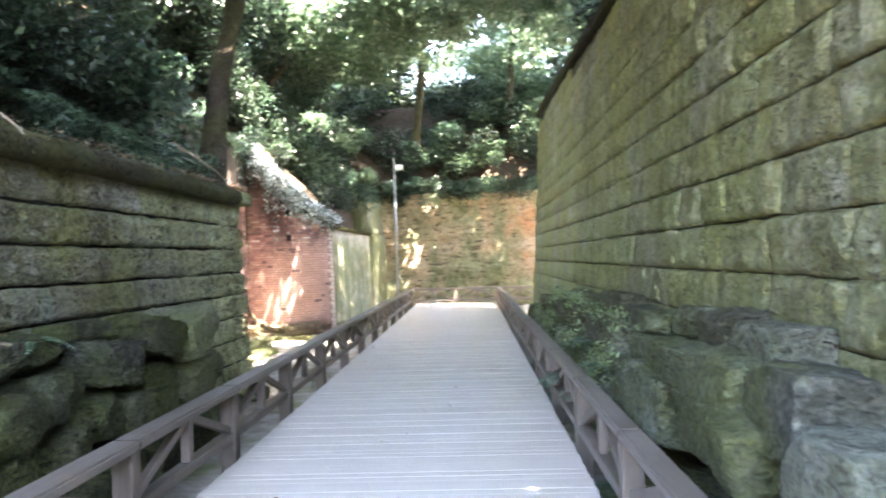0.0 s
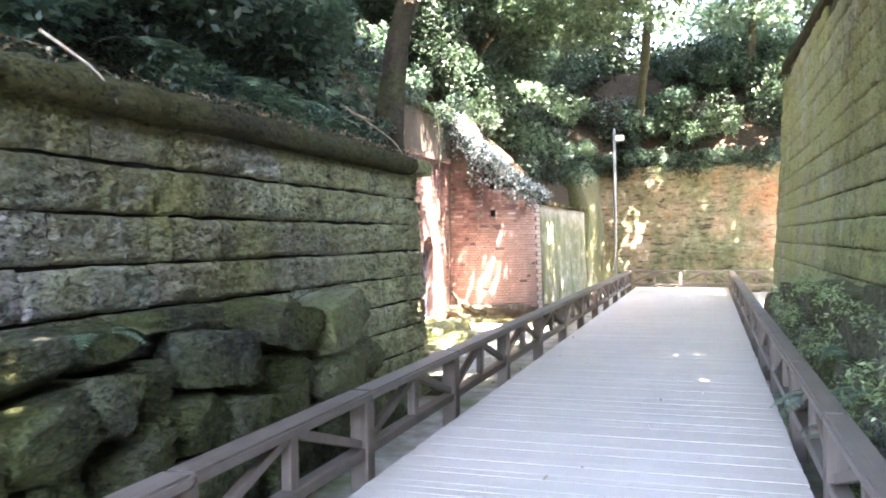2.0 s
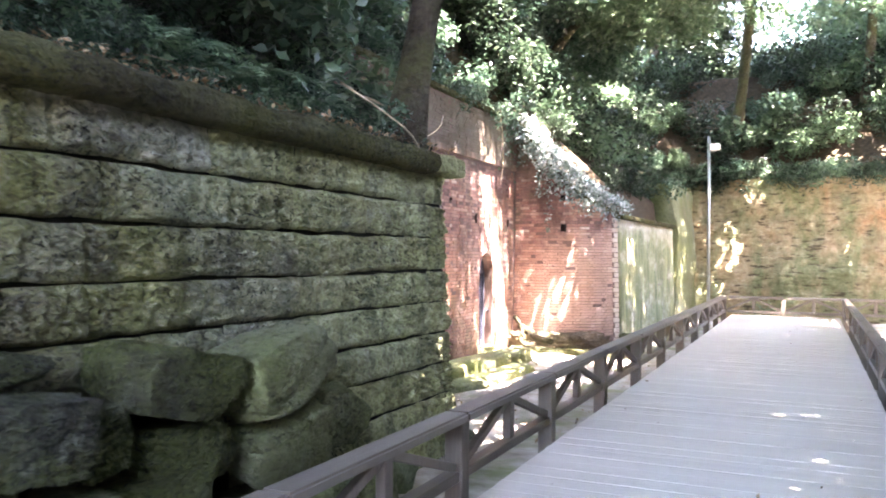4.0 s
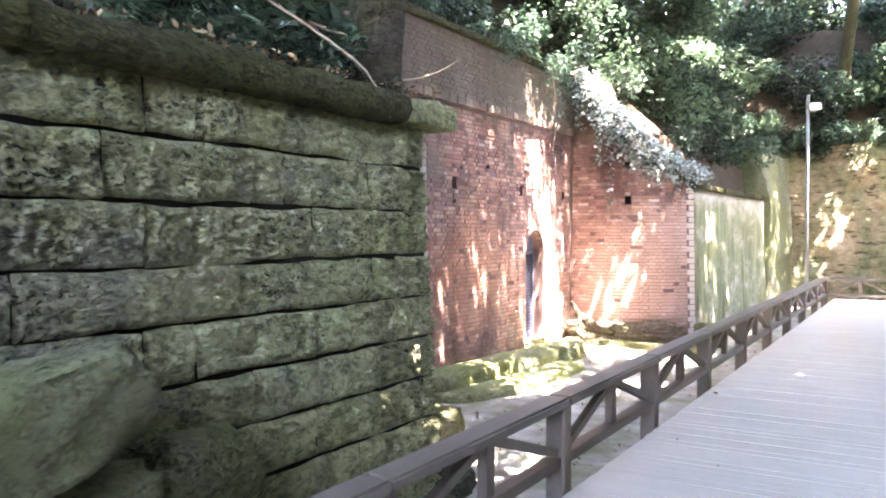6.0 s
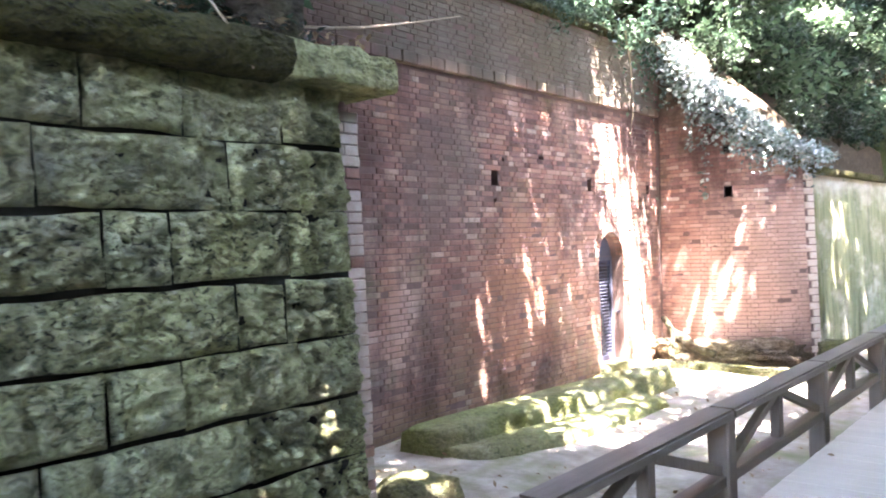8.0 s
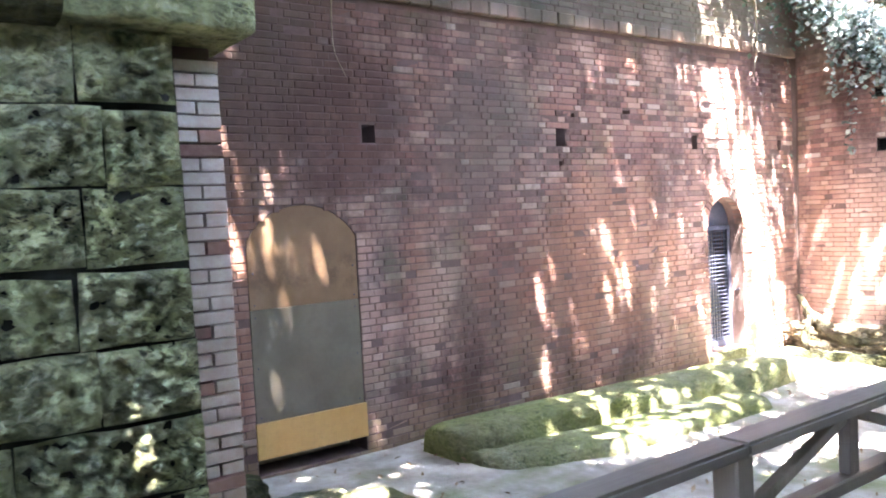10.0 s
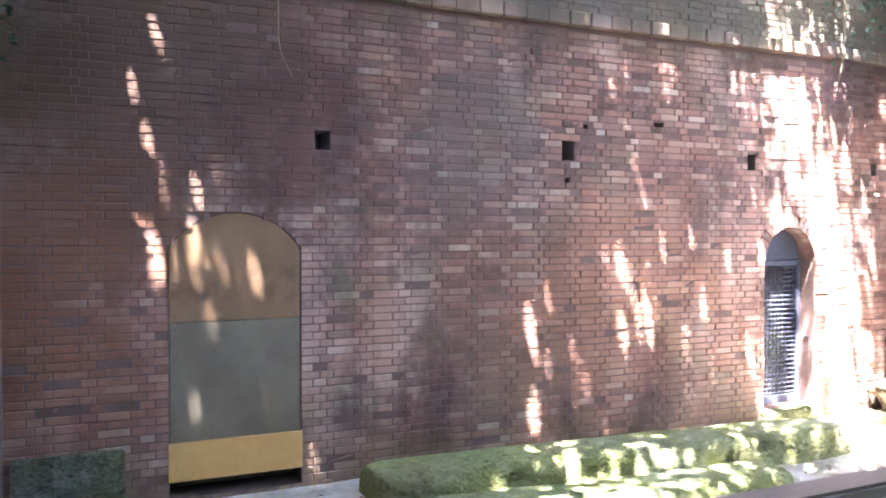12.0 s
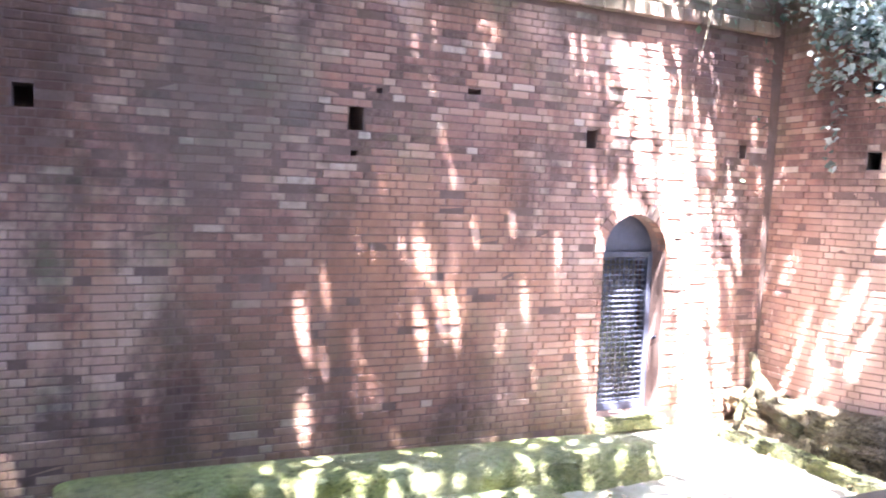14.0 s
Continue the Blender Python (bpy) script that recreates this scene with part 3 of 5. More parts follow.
        bm = box_bm(RIGHT_X + BATTER * zt - 0.10, 2.62, y0, y1, zt - 0.02, zt + 0.2, 0.03, 2)
        part("coping_stone", bm, COPING, root, "mossy dark coping slab")
    return root


left_wall()
right_wall()


def coping():
    root = thing("wall_coping", (-3.8, 5, 2.53), "rounded mossy coping stones along the stone wall", "coping", kind="structure")
    rng = random.Random(4)
    y = 0.2
    ends = []
    while y < 9.0:
        ends.append(y)
        y += rng.uniform(1.0, 1.6)
    ends = [e for e in ends if e < 8.3] + [8.62, 9.40]
    for j, (a, b) in enumerate(zip(ends, ends[1:])):
        prof = [(-4.2, 2.50), (-3.60, 2.485), (-3.50, 2.485), (-3.43, 2.51), (-3.395, 2.58), (-3.42, 2.66), (-3.52, 2.715), (-3.62, 2.75), (-3.75, 2.765), (-4.2, 2.78)]
        if b > 9:
            prof = [(-4.2, 2.51), (-3.60, 2.51), (-3.49, 2.512), (-3.462, 2.52), (-3.455, 2.55), (-3.455, 2.66), (-3.47, 2.70), (-3.56, 2.725), (-3.75, 2.74), (-4.2, 2.75)]
        n = max(4, int((b - a) / 0.09))
        bm = bmesh.new()
        rows = []
        for i in range(n + 1):
            yy = a + 0.006 + (b - a - 0.012) * i / n
            ring = []
            for x, z in prof:
                q = Vector((x * 4, yy * 4, z * 4))
                k = 0.03 * noise.noise(q) + 0.022 * noise.noise(q * 0.35 + Vector((3, 0, 0))) + 0.018 * noise.noise(q * 2.7)
                ring.append(bm.verts.new((x + (k if x > -3.8 else 0) + 0.012 * math.sin(j * 2.4), yy, z + k * (1 if z > 2.6 else 0.2))))
            rows.append(ring)
        for r0, r1 in zip(rows, rows[1:]):
            for i in range(len(prof)):
                k = (i + 1) % len(prof)
                bm.faces.new((r0[i], r0[k], r1[k], r1[i]))
        bm.faces.new(rows[0])
        bm.faces.new(rows[-1][::-1])
        part("coping_stone", bm, STONE_L if b > 9 else COPING, root, "paler squared end stone" if b > 9 else "", smooth=True)


coping()


def boulder(name, centre, size, seed, material, square=0.72, turn=(0, 0, 0), detail=9, rough=0.16, chop=0.92):
    """A rough block: between a box and a ball, chipped by noise."""
    bm = bmesh.new()
    bmesh.ops.create_cube(bm, size=2)
    bmesh.ops.subdivide_edges(bm, edges=bm.edges[:], cuts=detail, use_grid_fill=True)
    rot = Euler([radians(a) for a in turn]).to_matrix()
    off = Vector((seed * 2.7, seed * 1.9, seed * 0.6))
    rng = random.Random(seed * 7 + 1)
    cuts = []
    for k in range(9):
        n = Vector((rng.uniform(-1, 1), rng.uniform(-1, 1), rng.uniform(-0.9, 1))).normalized()
        cuts.append((n, rng.uniform(chop, chop + 0.33)))
    for v in bm.verts:
        p = v.co.copy()
        ball = p.normalized()
        q = p * square + ball * 1.15 * (1 - square)
        for n, d in cuts:
            over = q.dot(n) - d
            if over > 0:
                q -= n * over
        k = rough * 0.22 * noise.noise(q * 13 + off) + rough * 0.5 * noise.noise(ball * 1.4 + off) + rough * 0.5 * noise.noise(q * 2.6 + off) + rough * 0.3 * noise.noise(q * 6 + off)
        q *= 1 + k
        v.co = rot @ Vector((q.x * size[0] / 2, q.y * size[1] / 2, q.z * size[2] / 2)) + Vector(centre)
    me = bpy.data.meshes.new(name)
    bm.to_mesh(me)
    bm.free()
    me.materials.append(material)
    me.polygons.foreach_set("use_smooth", [True] * len(me.polygons))
    return new(name, me)


# y from, y to, z from, z to, front x, depth, tilt
LEFT_UPPER = [
    (1.5, 2.02, 0.84, 1.29, -3.05, 0.5, -5), (2.02, 2.53, 0.93, 1.21, -3.12, 0.42, 6), (2.56, 3.25, 0.95, 1.2, -3.14, 0.4, 1), (2.02, 2.58, 0.5, 0.91, -2.98, 0.5, 5),
    (1.45, 2, 0.45, 0.83, -2.98, 0.5, -12), (1.92, 2.5, 0.14, 0.5, -2.93, 0.5, 10), (2.6, 3.02, 0.56, 0.93, -3.04, 0.5, -8), (3.04, 3.48, 0.6, 0.93, -3.1, 0.45, 8),
    (2.66, 3.36, 0.17, 0.56, -2.94, 0.5, 17), (3.5, 4.19, 0.7, 1.08, -3.05, 0.5, -5), (4.21, 4.58, 0.6, 0.96, -3.1, 0.42, 7), (4.38, 5.16, 0.8, 1.19, -3, 0.52, -13),
]
LEFT_MIDDLE = [
    (5.18, 6.08, 0.74, 1.18, -2.96, 0.55, 13), (4.62, 5.27, 0.36, 0.76, -3.02, 0.46, -3), (5.3, 6.12, 0.28, 0.69, -3.04, 0.46, 3), (6.16, 6.9, 0.27, 0.72, -3.14, 0.4, -4),
    (3.37, 3.88, 0.3, 0.68, -2.98, 0.46, 2), (3.91, 4.35, 0.22, 0.6, -2.98, 0.46, -3), (4.38, 4.93, 0.1, 0.54, -2.96, 0.46, 6), (3.28, 4.14, 1.08, 1.24, -3.22, 0.3, 1),
    (2.5, 3.34, -0.3, 0.15, -2.9, 0.5, 4), (3.36, 4.2, -0.3, 0.2, -2.9, 0.5, -2), (4.22, 5, -0.3, 0.1, -2.92, 0.5, 3), (5.02, 5.86, -0.3, 0.24, -2.96, 0.5, -4),
]
LEFT_LOWER = [
    (5.9, 6.6, -0.32, 0.24, -3, 0.5, 5), (6.62, 7.2, -0.33, 0.1, -3.1, 0.45, 2), (7.22, 7.7, -0.33, 0, -3.15, 0.4, -8), (1.2, 2.44, -0.3, 0.12, -2.9, 0.5, 0),
    (0.6, 1.42, 0.2, 0.75, -2.95, 0.5, 3),
]
RIGHT_UPPER = [
    (2.37, 3.99, 0.97, 1.27, 1.36, 0.35, 1), (1.48, 2.28, 0.99, 1.26, 1.36, 0.35, -2), (3.11, 4.62, 0.62, 1, 1.16, 0.5, 3), (2.23, 3.08, 0.77, 1.06, 1.15, 0.5, -2),
    (1.53, 2.34, 0.72, 1.1, 1.1, 0.5, 4), (0.69, 1.54, 0.66, 1.13, 1.1, 0.5, -3), (2.85, 5.03, 0.3, 0.79, 1.06, 0.5, 5), (1.67, 2.73, 0.45, 0.85, 1.04, 0.5, -3),
    (1.1, 1.61, 0.51, 0.85, 1.03, 0.5, 6), (5.89, 7.67, 0.99, 1.23, 1.34, 0.36, 2), (4.15, 5.93, 0.93, 1.15, 1.36, 0.34, 0), (7.89, 10.52, 0.85, 1.11, 1.34, 0.36, -2),
]
RIGHT_MIDDLE = [
    (5.3, 6.5, 0.62, 0.98, 1.2, 0.45, 4), (6.6, 7.7, 0.55, 0.95, 1.18, 0.45, -3), (7.8, 9.2, 0.6, 1, 1.2, 0.42, 2), (9.3, 10.9, 0.58, 0.98, 1.2, 0.42, -2),
    (5.2, 6.4, 0.1, 0.58, 1.1, 0.45, -4), (6.5, 7.6, 0.05, 0.52, 1.1, 0.45, 3), (7.7, 9, 0.08, 0.56, 1.12, 0.42, -2), (9.1, 10.5, 0.05, 0.55, 1.14, 0.4, 4),
    (11, 12.5, 0.6, 0.95, 1.2, 0.42, 3), (10.6, 12.2, 0, 0.56, 1.15, 0.4, -3), (12.6, 14.2, 0.5, 0.9, 1.22, 0.4, 2), (12.3, 14, -0.1, 0.46, 1.15, 0.4, 0),
]
RIGHT_LOWER = [
    (14.3, 15.9, -0.2, 0.55, 1.2, 0.4, 2), (16, 17.8, -0.25, 0.5, 1.22, 0.4, -2), (0.1, 0.8, 0.4, 0.95, 1.06, 0.5, 3), (-0.9, 0.05, 0.3, 0.95, 1.05, 0.5, -2),
    (-1.3, 0.7, -0.36, 0.3, 1, 0.5, 0), (0.75, 1.5, -0.36, 0.42, 1, 0.5, 2), (1.5, 2.6, -0.36, 0.2, 1, 0.5, -2), (2.6, 3.9, -0.36, 0.14, 1.02, 0.45, 3),
    (3.9, 5.3, -0.36, 0.08, 1.04, 0.45, 0), (5.3, 7.2, -0.36, 0.05, 1.05, 0.45, 0), (7.2, 9.2, -0.36, 0.06, 1.06, 0.45, 0), (9.2, 11.2, -0.36, 0.05, 1.08, 0.45, 0),
]
# Stones before y 5.1 take the shade-darkened copy, the rest MOSS_ROCK.
for k, (y0, y1, z0, z1, xf, depth, tilt) in enumerate(LEFT_UPPER + LEFT_MIDDLE + LEFT_LOWER):
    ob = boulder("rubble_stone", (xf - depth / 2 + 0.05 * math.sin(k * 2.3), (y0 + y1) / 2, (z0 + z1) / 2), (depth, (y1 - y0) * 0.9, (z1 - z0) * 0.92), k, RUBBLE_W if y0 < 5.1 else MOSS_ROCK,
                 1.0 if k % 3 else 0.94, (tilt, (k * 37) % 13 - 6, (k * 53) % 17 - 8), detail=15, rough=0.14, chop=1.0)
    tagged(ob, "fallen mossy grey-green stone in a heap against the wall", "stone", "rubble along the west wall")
RIGHT_STONES = []
for y0, y1, z0, z1, xf, depth, tilt in RIGHT_UPPER + RIGHT_MIDDLE + RIGHT_LOWER:
    n = 1 if y1 - y0 < 1.25 else 2
    cut = y0 + (y1 - y0) * (1 if n == 1 else 0.45 + 0.02 * tilt)
    RIGHT_STONES += [(y0, cut, z0, z1, xf, depth, tilt)] + [(cut, y1, z0, z1 - 0.03, xf + 0.04, depth, -tilt)] * (n - 1)
for k, (y0, y1, z0, z1, xf, depth, tilt) in enumerate(RIGHT_STONES):
    ob = boulder("rubble_stone", (xf + depth / 2 + 0.05 * math.sin(k * 2.1), (y0 + y1) / 2, (z0 + z1) / 2), (depth, (y1 - y0) * 0.91, (z1 - z0) * 0.87), 60 + k, RUBBLE,
                 1.0, (tilt * 0.6, (k * 31) % 17 - 8, (k * 41) % 11 - 5), detail=13, rough=0.10, chop=1.12)
    tagged(ob, "large squared grey stone with moss, stacked beside the boardwalk", "stone", "rubble along the east wall")


# ---- brick walls ----
def arc_half(z, half, spring, rise):
    """Half width of an arched opening at height z."""
    if z <= spring:
        return half
    r = (half * half + rise * rise) / (2 * rise)
    c = spring + rise - r
    k = r * r - (z - c) ** 2
    return math.sqrt(k) if k > 0 else 0.0


DOOR_1 = (10.88, 0.495, -0.30, 1.55, 0.28)      # middle y, half width, foot, spring, rise
DOOR_2 = (16.66, 0.36, -0.17, 1.38, 0.36)
HOLES = [(11.49, 11.62, 2.335, 2.49), (13.80, 13.93, 2.335, 2.54), (14.84, 14.96, 2.69, 2.745), (16.05, 16.16, 2.32, 2.49),
         (14.03, 14.08, 2.63, 2.68), (13.83, 13.88, 2.13, 2.18), (17.9, 17.99, 2.32, 2.47)]


def blocked(z, h):
    out = []
    for y, half, z0, spring, rise in (DOOR_1, DOOR_2):
        ring = 0.115 if half < 0.4 else 0.0
        if z0 <= z + h * 0.5 < spring + rise + ring:
            k = arc_half(z + h * 0.5, half, spring, rise) if z + h * 0.5 < spring else arc_half(z + h * 0.5, half + ring, spring, rise + ring)
            if k > 0:
                out.append((y - k, y + k))
    for a, b, c, d in HOLES:
        if c < z + h * 0.5 < d:
            out.append((a, b))
    return out


def minus(a, b, cuts):
    spans = [(a, b)]
    for c, d in cuts:
        spans = [s for p, q in spans for s in ((p, min(q, c)), (max(p, d), q)) if s[1] - s[0] > 0.025]
    return spans


def bond(s0, s1, row):
    """Flemish bond: long and short bricks in turn, shifted from row to row."""
    s, long_one = s0 - (0.0 if row % 2 else 0.168), row % 2 == 0
    while s < s1:
        w = 0.225 if long_one else 0.112
        a, b = max(s, s0), min(s + w, s1)
        if b - a > 0.03:
            yield a, b
        s += w
        long_one = not long_one


def brick_box(rng, place, a, b, z, h, proud):
    g = 0.0045
    d = proud + rng.uniform(-0.004, 0.005) - (rng.uniform(0.004, 0.011) if rng.random() < 0.08 else 0)
    j = lambda: rng.uniform(-0.0022, 0.0022)
    a, b, z0, z1 = a + g + j(), b - g + j(), z + g + j(), z + h - g + j()
    k = 0.0035
    v = [place(a, z0, -0.02), place(b, z0, -0.02), place(b, z1, -0.02), place(a, z1, -0.02),
         place(a, z0, d - k), place(b, z0, d - k), place(b, z1, d - k), place(a, z1, d - k),
         place(a + k, z0 + k, d + j()), place(b - k, z0 + k, d + j()), place(b - k, z1 - k, d + j()), place(a + k, z1 - k, d + j())]
    f = [(8, 9, 10, 11)] + [(i, (i + 1) % 4, 4 + (i + 1) % 4, 4 + i) for i in range(4)] + [(4 + i, 4 + (i + 1) % 4, 8 + (i + 1) % 4, 8 + i) for i in range(4)]
    return v, f


def sheet_with_holes(place, s0, s1, z0, z1, holes, arches, depth):
    """A wall's face cut through by openings, with the reveals behind them."""
    rects = list(holes) + [(y - h, y + h, f, sp + r) for y, h, f, sp, r in arches]
    ss = sorted({s0, s1, *[v for r in rects for v in r[:2]]})
    zs = sorted({z0, z1, *[v for r in rects for v in r[2:]]})
    verts, faces = [], []

    def quad(*pts):
        o = len(verts)
        verts.extend(place(*p) for p in pts)
        faces.append(tuple(range(o, o + len(pts))))
    for a, b in zip(ss, ss[1:]):
        for c, d in zip(zs, zs[1:]):
            m, n = (a + b) / 2, (c + d) / 2
            if not any(r[0] < m < r[1] and r[2] < n < r[3] for r in rects):
                quad((a, c, 0), (b, c, 0), (b, d, 0), (a, d, 0))
    for a, b, c, d in holes:
        ring = [(a, c), (b, c), (b, d), (a, d)]
        for (p, q), (r, s) in zip(ring, ring[1:] + ring[:1]):
            quad((p, q, 0), (r, s, 0), (r, s, -depth), (p, q, -depth))
        quad((a, c, -depth), (b, c, -depth), (b, d, -depth), (a, d, -depth))
    for y, h, f, sp, r in arches:
        arc = []
        for i in range(17):
            t = sp + r * math.sin(math.pi / 2 * i / 16)
            arc.append((arc_half(t, h, sp, r) if i < 16 else 0.0, t))
        left = [(y - k, t) for k, t in arc]
        right = [(y + k, t) for k, t in arc]
        top = sp + r
        for i in range(16):
            quad((y - h, top, 0), (*left[i], 0), (*left[i + 1], 0))
            quad((y + h, top, 0), (*right[i + 1], 0), (*right[i], 0))
        outline = [(y - h, f)] + left + right[::-1][1:] + [(y + h, f)]
        for (p, q), (u, v) in zip(outline, outline[1:] + outline[:1]):
            quad((p, q, 0), (p, q, -1.4), (u, v, -1.4), (u, v, 0))
        quad(*[(p, q, -1.4) for p, q in outline])
    return verts, faces


def brick_wall():
    place = lambda s, z, d: (BRICK_X + d, s, z)
    v, f = sheet_with_holes(place, 7.0, RECESS_Y1 + 0.3, GROUND_Z - 0.3, 4.62, HOLES, (DOOR_1, DOOR_2), 0.3)
    root = mesh_object("wall_brick", v, f, MORTAR)
    tagged(root, "weathered red brick wall with pale, sooty and green stains", "wall", kind="structure")
    back = mesh_object("wall_core", *prism([(BRICK_X - 1.5, GROUND_Z - 0.3), (BRICK_X - 0.004, 4.58), (BRICK_X - 0.004, 4.62), (BRICK_X - 1.5, 4.62)][1:], 7.0, RECESS_Y1), MORTAR, root)
    rng = random.Random(8)
    jv, jf = [], []
    count = 0
    row = 0
    z = -0.36
    while z < 4.56:
        h = COURSE
        if 3.54 < z + h / 2 < 3.69:
            z += h
            row += 1
            continue
        for a, b in bond(RECESS_Y0 - 0.2 if z < 2.6 else 7.0, RECESS_Y1, row):
            for p, q in minus(a, b, blocked(z, h)):
                bv, bf = brick_box(rng, place, p, q, z, h, 0.007)
                if 10.3 < (p + q) / 2 < 13.0 and 0.55 < z < 1.75 and count < 295:
                    count += 1
                    mesh_object("brick", bv, bf, BRICK, root)
                else:
                    o = len(jv)
                    jv += bv
                    jf += [tuple(k + o for k in t) for t in bf]
        z += h
        row += 1
    tagged(mesh_object("bricks", jv, jf, BRICK_FAR, root), kind="stuff")
    # ring of bricks over the small doorway
    y, half, f0, sp, r = DOOR_2
    for i in range(17):
        a0, a1 = math.pi * i / 17 + 0.012, math.pi * (i + 1) / 17 - 0.012
        pts = [(y - math.cos(t) * k, sp + math.sin(t) * k) for t, k in ((a0, half), (a1, half), (a1, half + 0.112), (a0, half + 0.112))]
        verts = [place(p, q, d) for d in (-0.1, 0.016) for p, q in pts]
        mesh_object("brick", verts, [(3, 2, 1, 0), (4, 5, 6, 7)] + [(k, (k + 1) % 4, 4 + (k + 1) % 4, 4 + k) for k in range(4)], BRICK, root)
    # string course, in moulded bricks
    for k in range(50):
        y0 = 7.0 + k * 0.228
        if y0 < RECESS_Y1 - 0.05:
            part("string_course_brick", box_bm(BRICK_X - 0.02, BRICK_X + 0.075 + 0.006 * math.sin(k * 1.7), y0, min(y0 + 0.222, RECESS_Y1), 3.56, 3.685, 0.01), BRICK, root)
    # coping along the top
    for k in range(15):
        y0 = 7.0 + k * 0.77
        if y0 < RECESS_Y1:
            part("coping_stone", box_bm(BRICK_X - 0.5, BRICK_X + 0.06, y0, min(y0 + 0.76, RECESS_Y1 + 0.1), 4.60, 4.72, 0.02, 2), COPING, root)
    return root


def recess_side():
    v, f = prism([(-3.80, GROUND_Z - 0.3), (-3.80, 2.5), (-6.3, 2.5), (-6.3, GROUND_Z - 0.3)], LEFT_END + 0.02, RECESS_Y0 - 0.005)
    side = mesh_object("wall_recess_side", v, f, MORTAR)
    tagged(side, "brick side wall of the recess behind the stone wall", "wall", kind="structure")
    rng = random.Random(3)
    z, row = GROUND_Z, 0
    place = lambda s, zz, d: (-3.705 - 0.02 * zz + d + 0.02, s, zz)
    while z < 2.42:
        spans = [(LEFT_END + 0.004, RECESS_Y0)] if row % 2 else [(LEFT_END + 0.004, LEFT_END + 0.117), (LEFT_END + 0.117, RECESS_Y0)]
        for a, b in spans:
            v, f = brick_box(rng, place, a, b, z, COURSE, 0.03)
            mesh_object("brick", v, f, PALE_BRICK if rng.random() < 0.8 else BRICK, side)
        z += COURSE
        row += 1


def wing_wall():
    """Curved brick wing wall with a swept top."""
    acc = [0.0]
    for p, q in zip(FLARE, FLARE[1:]):
        acc.append(acc[-1] + (q - p).length)
    xs, ys = [p.x for p in FLARE], [p.y for p in FLARE]
    total = acc[-1]

    def place(s, z, d):
        s2 = min(max(s, 0), total)
        x, y = float(np.interp(s2, acc, xs)), float(np.interp(s2, acc, ys))
        e = 0.03
        dx = float(np.interp(min(s2 + e, total), acc, xs) - np.interp(max(s2 - e, 0), acc, xs))
        dy = float(np.interp(min(s2 + e, total), acc, ys) - np.interp(max(s2 - e, 0), acc, ys))
        k = math.hypot(dx, dy)
        lean = 0.03 * z
        return (x + dy / k * (d - lean), y - dx / k * (d - lean), z)
    holes = []
    for x, z0, z1 in ((-4.955, 2.22, 2.38), (-4.96, 2.90, 3.02)):
        s = float(np.interp(x, xs, acc))
        holes.append((s - 0.06, s + 0.06, z0, z1))
    # core with the swept top
    n = 60
    verts, faces = [], []
    cuts = sorted({*[total * i / n for i in range(n + 1)], *[v for h in holes for v in h[:2]]})
    for s in cuts:
        x = float(np.interp(s, acc, xs))
        verts += [place(s, GROUND_Z - 0.3, 0), place(s, flare_top(x), 0), place(s, flare_top(x), -0.5), place(s, GROUND_Z - 0.3, -0.5)]
    for i in range(len(cuts) - 1):
        o = 4 * i
        faces += [(o + 1, o + 5, o + 6, o + 2), (o + 3, o + 2, o + 6, o + 7)]
        m = (cuts[i] + cuts[i + 1]) / 2
        gaps = sorted((h[2], h[3]) for h in holes if h[0] < m < h[1])
        lo = GROUND_Z - 0.3
        for c, d in gaps + [(None, None)]:
            hi = c if c is not None else None
            k = len(verts)
            top0 = hi if hi is not None else flare_top(float(np.interp(cuts[i], acc, xs)))
            top1 = hi if hi is not None else flare_top(float(np.interp(cuts[i + 1], acc, xs)))
            verts += [place(cuts[i], lo, 0), place(cuts[i + 1], lo, 0), place(cuts[i + 1], top1, 0), place(cuts[i], top0, 0)]
            faces.append((k, k + 1, k + 2, k + 3))
            lo = d
    root = mesh_object("wall_wing", verts, faces, MORTAR)
    tagged(root, "curved red brick wing wall with a sweeping top edge", "wall", kind="structure")
    for a, b, c, d in holes:
        v = [place(s, z, e) for e in (0, -0.3) for s, z in ((a, c), (b, c), (b, d), (a, d))]
        mesh_object("hole_lining", v, [(4, 5, 6, 7)] + [(k, 4 + k, 4 + (k + 1) % 4, (k + 1) % 4) for k in range(4)], DARK, root)
    rng = random.Random(21)
    jv, jf = [], []
    made = 0
    z, row = -0.36, 0
    while z < 4.7:
        cut = [(a, b) for a, b, c, d in holes if c < z + COURSE / 2 < d]
        for a, b in bond(0.02, total - 0.16 if z < 2.6 else total, row):
            if z + COURSE > flare_top(float(np.interp((a + b) / 2, acc, xs))):
                continue
            for p, q in minus(a, b, cut):
                bv, bf = brick_box(rng, place, p, q, z, COURSE, 0.010)
                if 0.1 < z < 1.45 and 0.25 < p < 2.3 and made < 295:
                    made += 1
                    mesh_object("brick", bv, bf, BRICK, root)
                    continue
                o = len(jv)
                jv += bv
                jf += [tuple(k + o for k in t) for t in bf]
        z += COURSE
        row += 1
    tagged(mesh_object("bricks", jv, jf, BRICK_FAR, root), kind="stuff")
    # pale quoins where the wing meets the passage
    z, row = GROUND_Z, 0
    while z < 2.46:
        w = 0.17 if row % 2 else 0.12
        bv, bf = brick_box(rng, place, total - w, total, z, 0.105, 0.018)
        mesh_object("quoin", bv, bf, PALE_BRICK, root, "pale worn quoin")
        z += 0.11
        row += 1
    # swept coping
    steps = 24
